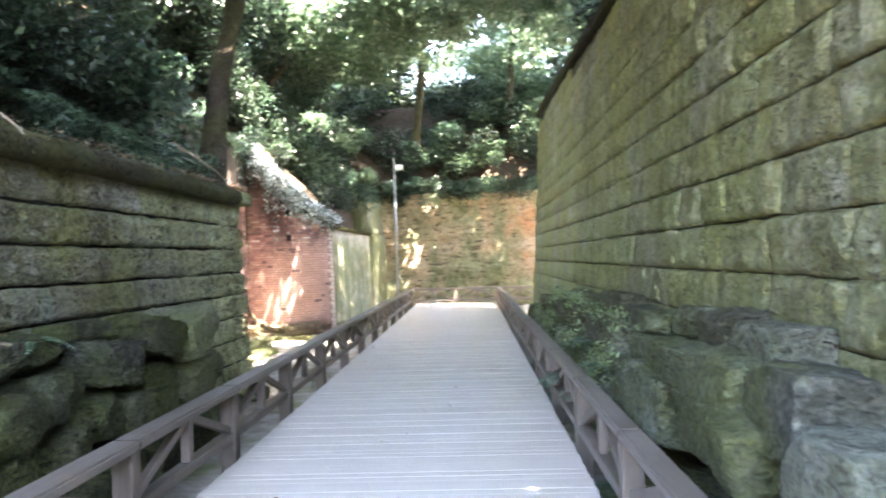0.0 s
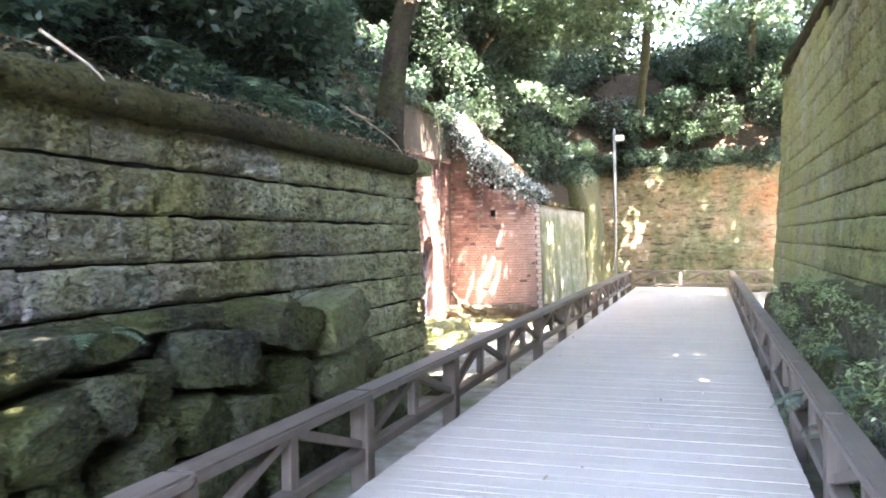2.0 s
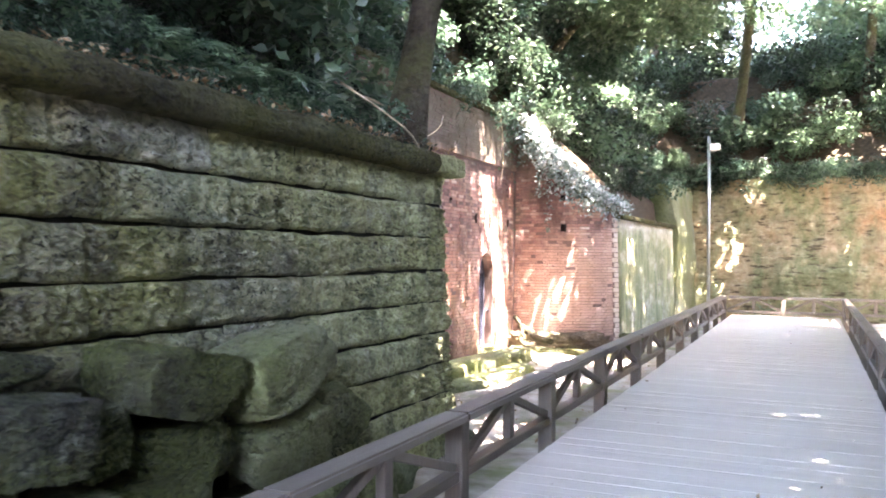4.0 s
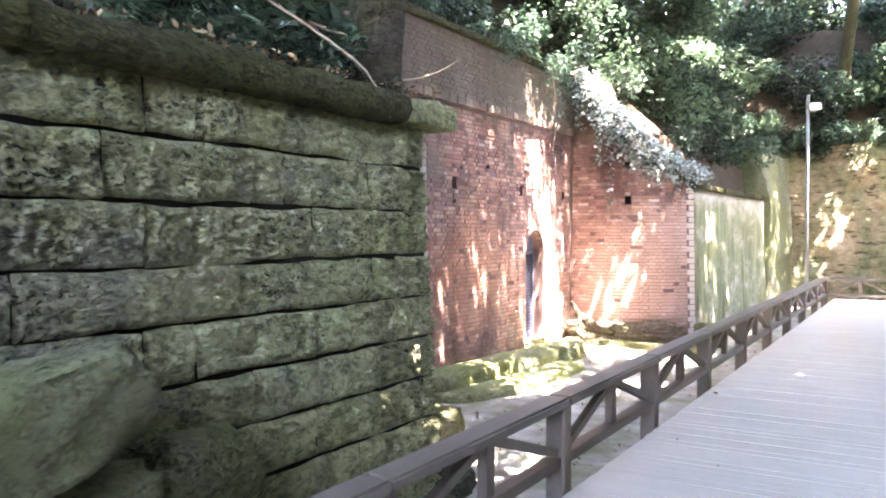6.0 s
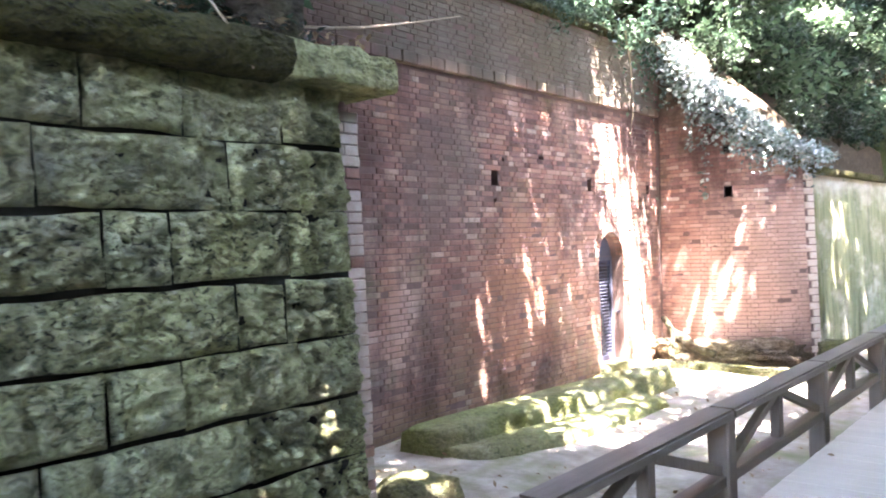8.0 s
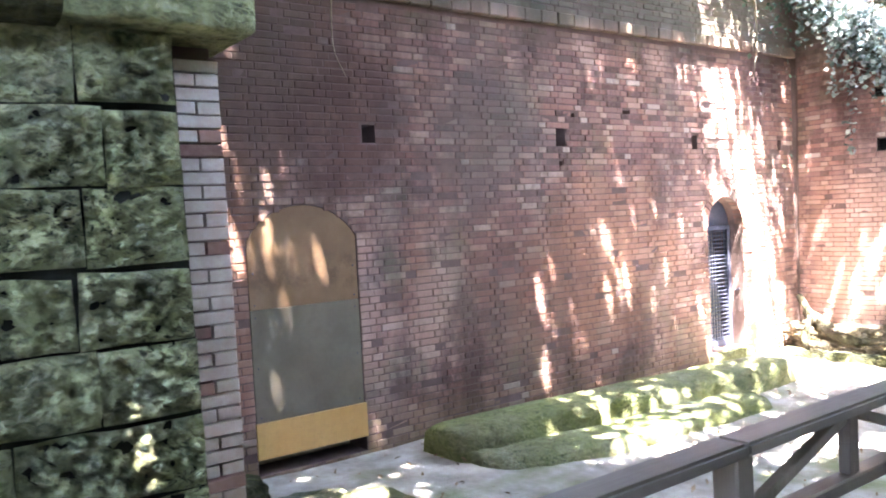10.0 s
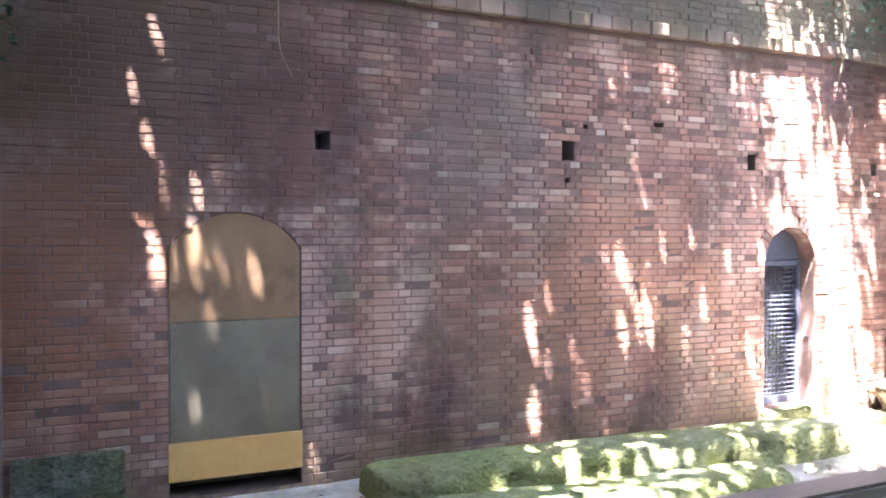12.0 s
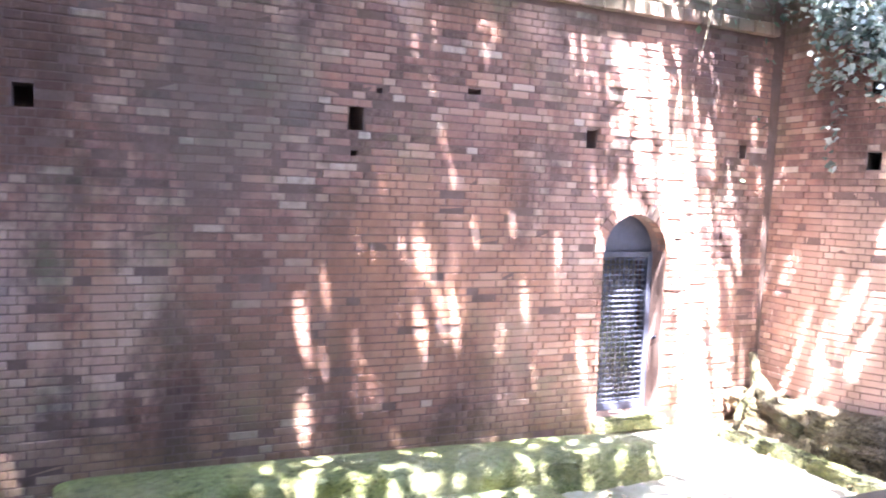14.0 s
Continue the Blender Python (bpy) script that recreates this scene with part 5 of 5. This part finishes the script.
def plant_banks():
    rng = random.Random(31)
    k = 0
    # bank above the stone wall
    for row, (x0, n, sc) in enumerate(((-4.15, 13, 0.62), (-4.8, 12, 0.9), (-5.6, 11, 1.1), (-6.6, 9, 1.35))):
        for i in range(n):
            y = 1.6 + (i + rng.uniform(-0.3, 0.3)) * 7.3 / n + (0.3 if row % 2 else 0)
            if row == 0 and rng.random() < 0.25:
                continue
            x = x0 + rng.uniform(-0.2, 0.15)
            if y < 9.1:
                shrub(x, y, terrain(x, y) + (0.18 if row == 0 else -0.02), False, k, sc * rng.uniform(0.8, 1.2))
            k += rng.choice((1, 1, 2, 3))
    for x, y, sc in ((-5.2, 6.2, 0.85), (-5.3, 7.1, 0.95), (-5.35, 8.0, 0.95), (-5.3, 8.8, 0.85)):
        shrub(x, y, terrain(x, y) - 0.05, True, k, sc)
        k += 1
    for i, (x, y, sc) in enumerate(((-4.15, 7.5, 0.36), (-4.3, 6.7, 0.4), (-4.05, 8.25, 0.3), (-4.5, 5.6, 0.36))):
        shrub(x, y, terrain(x, y) + 0.15, True, 2 + 4 * i, sc)
    # above the brick wall
    for row, (x0, n, sc) in enumerate(((-6.5, 12, 0.75), (-7.3, 10, 1.2), (-8.4, 9, 1.6))):
        for i in range(n):
            y = 9.6 + (i + rng.uniform(-0.3, 0.3)) * 9.4 / n
            x = x0 + rng.uniform(-0.25, 0.2)
            shrub(x, y, max(terrain(x, y), 4.55 if row == 0 else 0) - 0.05, False, k, sc * rng.uniform(0.8, 1.2))
            k += rng.choice((1, 1, 2, 3))
    # behind the wing wall and the plastered wall
    for row in range(4):
        for i in range(9):
            y = 19.6 + i * 1.15 + rng.uniform(-0.4, 0.4)
            x = -4.75 - row * 1.1 + rng.uniform(-0.3, 0.3) - (0.9 if y < 20.6 else 0)
            shrub(x, y, terrain(x, y) - 0.05, row > 0, k, rng.uniform(0.75, 1.15))
            k += rng.choice((1, 2, 2, 3))
    # above the end cliff
    for row in range(8):
        for i in range(14):
            x = -7.5 + i * 1.2 + rng.uniform(-0.5, 0.5)
            y = CLIFF_Y + 0.55 + row * 1.05 + rng.uniform(-0.35, 0.35)
            if -4.8 < x < -2.0 and 1 < row < 7 and rng.random() < 0.8:
                continue
            shrub(x, y, terrain(x, y) - 0.1, True, k, rng.uniform(0.75, 1.15) if row else rng.uniform(0.5, 0.75))
            k += rng.choice((1, 2, 3))
    for i in range(30):
        x = -4.6 + i * 0.42 + rng.uniform(-0.2, 0.2)
        y = CLIFF_Y + rng.uniform(0.45, 0.8)
        shrub(x, y, 4.12 + rng.uniform(-0.12, 0.1), False, k, rng.uniform(0.7, 1.25))
        k += rng.choice((1, 2, 3))
    # along the top of the tall wall
    for i in range(16):
        y = 5.5 + i * 1.05 + rng.uniform(-0.3, 0.3)
        x = 2.75 + rng.uniform(-0.1, 0.4)
        shrub(x, y, terrain(x, y) + 0.15, True, k, rng.uniform(0.45, 0.8))
        k += rng.choice((1, 2, 3))


plant_banks()


def shade_kept(x, y, z, rng):
    """Whether a twig stays: gaps and cover are placed to steer the sun patches."""
    gx, gy = x - 0.30 * z, y + 0.17 * z
    if -8.2 < gx < -7.1 and 12.5 < gy < 19.6:
        return rng.random() < 0.97
    if -7.25 < gx < -5.0 and 16.65 < gy < 18.2:
        return rng.random() < 0.08
    if -7.6 < gx < -4.6 and 17.7 < gy < 19.6:
        return rng.random() < 0.92
    if -7.6 < gx < -4.6 and 16.7 < gy <= 17.7:
        return rng.random() < (0.5 if gx < -5.5 else 0.74)
    if -7.6 < gx < -4.6 and 15.5 < gy <= 16.7:
        return rng.random() < 0.86
    if -6.95 < gx < -6.15 and 10.2 < gy < 11.15:
        return False
    if -7.3 < gx < -6.0 and 13.0 < gy < 14.0:
        return rng.random() < 0.25
    if -7.4 < gx < -6.15 and 11.1 < gy < 15.5:
        return rng.random() < 0.95
    if -5.0 < gx < -3.7 and 9.8 < gy < 10.9:
        return rng.random() < 0.1
    if -3.8 < gx < -2.55 and 8.8 < gy < 11:
        return rng.random() < 0.3
    if -6.15 <= gx < -2.8 and 10.6 < gy <= 15.6:
        return rng.random() < (0.6 if gy < 12.8 else 0.24)
    if -5.2 < gx < -2.8 and 15.6 < gy < 17.7:
        return rng.random() < 0.3
    if -3.0 < gx < 1.2 and 19.5 < gy < 27:
        return rng.random() < 0.6
    return True


def tree(trunk, radius, crown, reach, clumps, leaves, size, material, seed, label, clump_r=(0.45, 0.85)):
    """A trunk along given points, limbs, and a crown of many leafy twigs."""
    rng = random.Random(seed)
    nrg = np.random.default_rng(seed)
    root = thing("tree", trunk[0], label, "tree", "trees of the wood")
    line = smooth_line(trunk, 14)
    radii = [radius * (1.55 if i == 0 else 1.14 if i == 1 else 1.0 - 0.055 * i) for i in range(14)]
    part("trunk", tube_bm(line, radii, 11, 0.25, seed), BARK, root, smooth=True)
    tops = []
    for k in range(clumps):
        while True:
            q = Vector((rng.uniform(-1, 1), rng.uniform(-1, 1), rng.uniform(-1, 1)))
            if 0.15 < q.length < 1:
                break
        c = Vector(crown) + Vector((q.x * reach[0], q.y * reach[1], q.z * reach[2]))
        # Drops twigs where sun is meant to come through.
        if shade_kept(c.x, c.y, c.z, rng):
            tops.append(c)
    limbs = tops[::max(1, len(tops) // 7)][:7]
    for k, c in enumerate(limbs):
        i = 6 + (k * 5) % 7
        a = line[i]
        m = (a + c) / 2 + Vector((rng.uniform(-0.3, 0.3), rng.uniform(-0.3, 0.3), 0.4))
        part("limb", tube_bm(smooth_line([a, m, c], 8), [radii[i] * 0.55 * (1 - 0.12 * j) for j in range(8)], 7, 0.2, k), BARK, root, smooth=True)
    pts, sizes = [], []
    for c in tops:
        r = rng.uniform(*clump_r)
        n = int(leaves * rng.uniform(0.7, 1.3))
        pts.append(blob_points(nrg, c, (r, r, r * 0.6), n))
        sizes.append(nrg.uniform(0.7, 1.3, n) * size)
    me = leaf_mesh("crown", np.concatenate(pts), (0, 0, 1), np.concatenate(sizes), material, nrg, 0.48, 0.3)
    tagged(hang(new("crown", me), root), kind="stuff")
    return root


def wood():
    lean = [(-3.92, 8.72, 2.45), (-3.88, 8.95, 3.5), (-3.88, 9.35, 4.5), (-3.88, 9.95, 5.4), (-3.85, 11.0, 6.7), (-3.4, 12.3, 8.6), (-3.2, 12.8, 10.2)]
    tree(lean, 0.20, (-3.0, 11.5, 9.6), (3.6, 4.2, 1.9), 190, 150, 0.18, LEAF_MID, 3, "leaning grey-barked tree on the edge of the stone wall")
    # base x, y, trunk lean, crown x, y, z, reach
    path_trees = [
        (4.4, 1.0, (1.0, 1.5, 9.5), (4.2, 3.6, 1.8), LEAF_MID), (4.6, 7.0, (0.6, 6.5, 9.9), (4.4, 3.8, 1.8), LEAF_DARK), (4.8, 13.0, (1.4, 12.5, 10.2), (4.2, 3.6, 2.0), LEAF_MID),
        (4.4, 18.0, (2.4, 18.0, 9.8), (3.6, 3.4, 2.2), LEAF_LIGHT), (5.0, 23.5, (3.6, 24.0, 11.0), (3.6, 3.2, 2.2), LEAF_LIGHT), (-7.6, 3.0, (-4.6, 2.5, 9.2), (4.0, 4.0, 1.9), LEAF_DARK),
        (-8.2, 8.0, (-5.6, 6.6, 9.8), (4.0, 3.6, 2.0), LEAF_DARK), (-9.6, 13.5, (-8.2, 13.0, 10.0), (3.4, 3.8, 2.4), LEAF_MID), (-9.2, 19.5, (-8.2, 20.5, 9.6), (3.0, 3.4, 2.8), LEAF_DARK),
        (-8.0, 25.5, (-6.8, 26.0, 9.8), (3.4, 3.4, 2.8), LEAF_MID),
    ]
    # Added for shade; many of these crowns lie out of view.
    shade_trees = [
        (-1.5, -9.0, (-1.2, -4.5, 9.6), (5.5, 4.5, 1.6), LEAF_DARK), (-7.0, 0.2, (-2.6, 0.8, 10.8), (4.0, 3.6, 1.5), LEAF_DARK), (-7.4, 22.4, (-3.4, 23.2, 9.4), (3.6, 3.4, 1.7), LEAF_LIGHT),
        (4.9, 20.4, (0.2, 20.2, 10.0), (3.4, 3.4, 1.7), LEAF_LIGHT), (-2.6, 31.4, (-1.2, 27.6, 12.2), (4.4, 2.8, 1.6), LEAF_MID), (5.0, 4.2, (0.2, 4.0, 11.2), (4.6, 3.6, 1.4), LEAF_MID),
        (4.9, 10.0, (-1.2, 9.6, 11.6), (4.6, 3.2, 1.3), LEAF_DARK), (9.0, 30.8, (4.6, 27.2, 11.6), (3.6, 3.0, 1.6), LEAF_MID), (5.4, 15.6, (-3.2, 15.7, 10.8), (2.2, 1.9, 1.0), LEAF_MID),
        (5.2, 16.9, (-1.7, 17.3, 9.2), (1.3, 1.0, 0.8), LEAF_MID), (5.2, 13.0, (-3.8, 13.2, 10.6), (1.5, 1.7, 0.8), LEAF_MID),
        (5.6, 9.0, (2.2, 9.4, 12.6), (3.2, 3.2, 1.1), LEAF_DARK),
    ]
    canopy_trees = [
        # The first three are unseen high crowns, added to shade the deck.
        (5.8, 14.6, (2.2, 15.4, 12.8), (3.2, 3.2, 1.1), LEAF_MID), (5.6, 3.0, (2.2, 3.6, 12.8), (3.2, 3.2, 1.1), LEAF_DARK), (5.4, 20.9, (1.6, 21.4, 12.6), (3.2, 3.2, 1.1), LEAF_MID),
        (0.6, 36.6, (0.9, 36.4, 10.4), (3.2, 1.6, 1.7), LEAF_MID), (-4.6, 36.2, (-4.4, 36.2, 10.6), (2.6, 1.6, 1.7), LEAF_DARK), (-8.0, 38.0, (-8.0, 38.0, 11.2), (3.6, 2.4, 2.2), LEAF_MID),
         (3.2, 38.0, (3.2, 38.0, 11.4), (3.8, 2.4, 2.4), LEAF_MID), (8.6, 37.0, (8.6, 37.0, 11.0), (3.6, 2.4, 2.6), LEAF_LIGHT),
        (-12.5, 36.0, (-12.5, 36.0, 12.0), (3.6, 3.0, 3.2), LEAF_DARK),
    ]
    edge_trees = [
        (-9.5, 33.0, (-9.0, 33.0, 14.0), (4.0, 3.0, 4.2), LEAF_DARK), (-6.6, 36.5, (-6.0, 36.0, 14.5), (3.2, 2.6, 3.2), LEAF_MID), 
        (1.6, 32.4, (2.2, 32.0, 13.0), (3.0, 2.6, 3.6), LEAF_LIGHT), (6.0, 33.5, (6.0, 33.0, 13.0), (4.0, 3.2, 4.4), LEAF_MID), (10.0, 28.0, (8.5, 27.5, 12.0), (4.0, 4.0, 4.5), LEAF_DARK),
        (-13.5, 26.0, (-12.5, 26.0, 13.0), (4.0, 5.0, 4.5), LEAF_DARK), (-14.0, 14.0, (-13.0, 14.0, 13.0), (4.0, 5.0, 4.5), LEAF_DARK), (-13.0, 4.0, (-12.0, 4.0, 12.5), (4.0, 5.0, 4.0), LEAF_DARK),
        (9.0, 40.0, (9.0, 40.0, 17.0), (6.0, 3.0, 5.0), LEAF_DARK),
    ]
    far_and_shade_trees = [
        # All but the first are added for shade; the last three stay unseen.
        (-12.0, 40.0, (-12.0, 40.0, 17.5), (6.0, 3.0, 4.5), LEAF_DARK), (-6.4, 32.6, (-2.6, 31.8, 12.7), (2.6, 1.8, 0.95), LEAF_DARK), (-8.0, 2.0, (-5.0, 3.3, 7.0), (2.3, 3.0, 1.1), LEAF_DARK),
        (5.5, -2.5, (2.6, -1.5, 9.0), (3.5, 3.0, 1.5), LEAF_DARK), (7.5, 3.5, (5.5, 3.0, 10.5), (3.0, 4.0, 2.0), LEAF_DARK),
    ]
    spots = path_trees + shade_trees + canopy_trees + edge_trees + far_and_shade_trees
    for k, (x, y, c, reach, mat) in enumerate(spots):
        z = terrain(x, y) - 0.3
        mid = ((x * 2 + c[0]) / 3 + 0.3 * math.sin(k * 2), (y * 2 + c[1]) / 3, z + (c[2] - z) * 0.5)
        far = y > 30 or x < -11
        tree([(x, y, z), mid, (c[0] * 0.6 + x * 0.4, c[1], c[2] - 0.3), (c[0] * 0.8 + x * 0.2, c[1] + 0.2, c[2] + reach[2] * 0.6)], 0.17 + 0.02 * (k % 4),
             c, reach, (55 if y > 35 else 70) if far else 15 if reach[2] < 0.9 else 42 if reach[2] < 1.05 else 120 if reach[2] < 1.2 else 105 if x > 0 and y > 17 else 190, 120 if far else 150, 0.27 if far else 0.2, mat, 40 + k, "tall broadleaf tree, on the wooded bank or added for shade",
             (0.7, 1.2) if far else (0.45, 0.85))


wood()


def ivy():
    rng = np.random.default_rng(5)
    pts = []
    for p in FLARE:
        t = flare_top(p.x)
        n = int(np.interp(p.x, [-6.1, -5.6, -4.6, -4.0], [60, 130, 120, 50]))
        q = rng.normal(size=(n, 3)) * np.array([0.10, 0.13, 0.14])
        q[:, 1] = -np.abs(q[:, 1]) * 0.9 + 0.08
        q[:, 2] -= rng.exponential(0.09, n) * (p.x < -4.5)
        pts.append(q + np.array([p.x, p.y, t + 0.12]))
        back = rng.uniform(0, 1, (n, 3)) * np.array([0.2, 0.7, 0.15])
        pts.append(back + np.array([p.x, p.y, t + 0.12]) + np.array([0, 0.05, 0.06]))
    c = np.concatenate(pts)
    root = thing("ivy", (-5.2, 18.3, flare_top(-5.2)), "glossy ivy hanging over the wing wall's swept top, leaves paled for sky sheen", "ivy")
    me = leaf_mesh("foliage", c, (0.1, -0.5, 1), rng.uniform(0.05, 0.095, len(c)), LEAF_IVY, rng, 0.75, 0.6)
    hang(new("foliage", me), root)
    for x0, n, drop in ((-5.9, 60, 0.7), (-5.45, 70, 0.9), (-5.25, 80, 1.4), (-5.1, 45, 0.5), (-4.85, 30, 0.35)):
        f = min(FLARE, key=lambda p: abs(p.x - x0))
        d = rng.uniform(0, drop, n)
        c = np.stack([x0 + 0.03 * np.sin(d * 9) + rng.normal(size=n) * 0.035, f.y - 0.06 + rng.normal(size=n) * 0.02, flare_top(x0) - d], 1)
        me = leaf_mesh("hanging_strand", c, (0.1, -0.5, 1), rng.uniform(0.05, 0.095, n), LEAF_IVY, rng, 0.75, 0.6)
        tagged(hang(new("hanging_strand", me), root), kind="stuff")
    # vine over the brick wall's top
    pts = []
    for y0, n, drop in ((17.0, 50, 0.4), (17.35, 60, 0.55), (17.75, 120, 0.8), (18.05, 140, 1.0), (17.55, 60, 0.35)):
        d = rng.exponential(drop * 0.4, n)
        pts.append(np.stack([BRICK_X + 0.07 + np.abs(rng.normal(size=n)) * 0.04, y0 + rng.normal(size=n) * 0.08, 4.8 - d], 1))
    c = np.concatenate(pts)
    me = leaf_mesh("foliage", c, (1, 0, 0.6), rng.uniform(0.05, 0.09, len(c)), LEAF_MID, rng, 0.7, 0.7)
    root = thing("vine", (BRICK_X, 17.6, 4.7), "green vine trailing over the brick wall's coping", "vine")
    hang(new("foliage", me), root)
    part("stem", tube_bm(smooth_line([(-6.02, 17.2, 4.75), (-6.0, 17.32, 4.2), (-5.98, 17.3, 3.6), (-6.0, 17.22, 3.2)], 9), [0.018, 0.016, 0.014, 0.013, 0.012, 0.01, 0.008, 0.006, 0.004], 6), DRY_TWIG, root)


ivy()


def fern(x, y, z, size, seed, material=LEAF_LIGHT, label="light green fern with arching fronds"):
    rng = random.Random(seed)
    root = thing("fern", (x, y, z), label, "fern", "ferns")
    for k in range(8):
        a = k * 0.785 + rng.uniform(-0.3, 0.3)
        d, side = Vector((math.cos(a), math.sin(a), 0)), Vector((-math.sin(a), math.cos(a), 0))
        L = size * rng.uniform(0.75, 1.15)
        bm = bmesh.new()
        spine = [Vector((x, y, z)) + d * (L * t) + Vector((0, 0, L * (0.75 * t - 0.85 * t * t))) for t in [i / 14 for i in range(15)]]
        for i in range(1, 14):
            w = L * 0.24 * math.sin(math.pi * (0.12 + 0.85 * i / 14))
            u = (spine[i + 1] - spine[i - 1]).normalized()
            for sgn in (-1, 1):
                tip = spine[i] + side * sgn * w + u * w * 0.35 + Vector((0, 0, -0.12 * w))
                e = u * (L / 36)
                bm.faces.new([bm.verts.new(q) for q in (spine[i] - e, spine[i] + e, (spine[i] + tip) / 2 + e, tip, (spine[i] + tip) / 2 - e)])
        stalk = tube_bm(spine[::2], [0.006 - 0.0006 * j for j in range(8)], 4)
        tmp = bpy.data.meshes.new("tmp")
        stalk.to_mesh(tmp)
        stalk.free()
        bm.from_mesh(tmp)
        bpy.data.meshes.remove(tmp)
        part("frond", bm, material, root)


for k, (x, y, z, s) in enumerate(((-4.0, 5.7, 3.05, 0.55), (-4.1, 6.5, 3.0, 0.6), (-4.0, 7.4, 2.95, 0.45), (-4.3, 4.6, 3.2, 0.55), (-3.28, 2.9, 1.12, 0.32),
                                  (1.0, 6.5, 0.25, 0.5), (0.98, 5.4, 0.2, 0.45), (1.0, 3.9, -0.3, 0.45), (0.95, 2.4, -0.3, 0.4), (1.05, 7.8, -0.2, 0.55), (1.0, 9.2, -0.2, 0.5),
                                  (1.15, 5.4, 0.5, 0.4), (1.2, 7.3, 0.55, 0.4), (1.1, 10.8, -0.1, 0.5), (-6.5, 13.4, 4.65, 0.5), (-6.4, 16.6, 4.65, 0.55), (-6.45, 15.2, 4.7, 0.5))):
    fern(x, y, z, s, 70 + k)


def weeds():
    rng = np.random.default_rng(77)
    pts = []
    for k in range(60):
        y = rng.uniform(4.2, 13)
        c = (rng.uniform(0.98, 1.16), y, rng.uniform(-0.1, 0.85))
        pts.append(blob_points(rng, c, (0.09, 0.17, 0.14), 30))
    for k in range(50):
        c = (rng.uniform(0.94, 1.04), rng.uniform(1.6, 6.0), rng.uniform(-0.3, 0.06))
        pts.append(blob_points(rng, c, (0.08, 0.15, 0.12), 26))
    for k in range(34):
        c = (rng.uniform(1.1, 1.34), rng.uniform(4.6, 10.5), rng.uniform(0.95, 1.12))
        pts.append(blob_points(rng, c, (0.09, 0.13, 0.08), 22))
    c = np.concatenate(pts)
    me = leaf_mesh("weeds", c, (0, 0, 1), rng.uniform(0.03, 0.075, len(c)), LEAF_WEED, rng, 0.4, -0.1)
    tagged(new("weeds", me), "bright weeds growing between stones beside the boardwalk", "weeds", kind="stuff")
    # moss tufts and small plants on the coping
    pts = []
    for k in range(110):
        y = rng.uniform(1.8, 9.2)
        pts.append(blob_points(rng, (rng.uniform(-4.1, -3.72), y, 2.80), (0.12, 0.16, 0.06), 26))
    c = np.concatenate(pts)
    me = leaf_mesh("coping_plants", c, (0, 0, 1), rng.uniform(0.03, 0.07, len(c)), LEAF_DARK, rng, 0.45, -0.1)
    tagged(new("coping_plants", me), "small dark plants on the coping's back edge", "weeds", kind="stuff")
    # dead leaves
    n = 900
    c = np.stack([rng.uniform(-4.0, -3.55, n), rng.uniform(1.5, 9.3, n), np.full(n, 2.79)], 1)
    deck = np.stack([rng.uniform(-2.2, 0.6, 60), rng.uniform(-1, 24, 60), np.full(60, 0.006)], 1)
    floor = np.stack([rng.uniform(-6.0, -2.6, 500), rng.uniform(9.5, 18, 500), np.full(500, GROUND_Z + 0.03)], 1)
    c = np.concatenate([c, deck, floor])
    me = leaf_mesh("dead_leaves", c, (0, 0, 1), rng.uniform(0.03, 0.07, len(c)), LITTER, rng, 0.5, 0.0)
    tagged(new("dead_leaves", me), "scattered dry brown leaves", "dead leaves", kind="stuff")


weeds()


def twigs():
    def twig(points, r, label):
        line = smooth_line(points, 10)
        tagged(part("twig", tube_bm(line, [r * (1 - 0.07 * i) for i in range(10)], 6, 0.15), DRY_TWIG, None, smooth=True), label, "twig", "dry twigs")
    twig([(-4.1, 7.9, 3.3), (-3.72, 8.05, 3.02), (-3.50, 8.22, 2.80), (-3.43, 8.40, 2.50)], 0.014, "bare pale root hanging over the mossy coping")
    twig([(-4.0, 8.3, 2.85), (-4.0, 9.4, 2.98), (-4.25, 10.4, 3.25), (-4.72, 11.57, 3.62)], 0.012, "long bare twig reaching out over the recess")
    twig([(-3.74, 3.0, 2.95), (-3.60, 3.06, 2.84), (-3.47, 3.18, 2.70), (-3.42, 3.28, 2.53)], 0.014, "dead stick lying over the mossy coping")
    twig([(-5.9, 11.16, 3.57), (-5.95, 11.17, 3.3), (-5.96, 11.19, 3.05), (-5.95, 11.28, 2.86)], 0.008, "thin pale root hanging from the brick string course")
    twig([(-4.25, 8.5, 3.3), (-3.95, 8.72, 3.15), (-3.98, 8.6, 2.95), (-3.8, 8.9, 2.76)], 0.016, "twisted pale root looping down to the coping")
    rng = random.Random(9)
    for k in range(26):
        y = rng.uniform(1.8, 8.6)
        x = rng.uniform(-4.6, -3.9)
        a = rng.uniform(0, 6.28)
        L = rng.uniform(0.4, 1.1)
        z = terrain(x, y) + (0.35 if x > -4.2 else 0.1)
        twig([(x, y, z), (x + 0.4 * L * math.cos(a), y + 0.4 * L * math.sin(a), z + 0.25 * L), (x + L * math.cos(a) * 0.8, y + L * math.sin(a), z + 0.2 * L)], rng.uniform(0.006, 0.013), "bare dry twig in the undergrowth")


twigs()
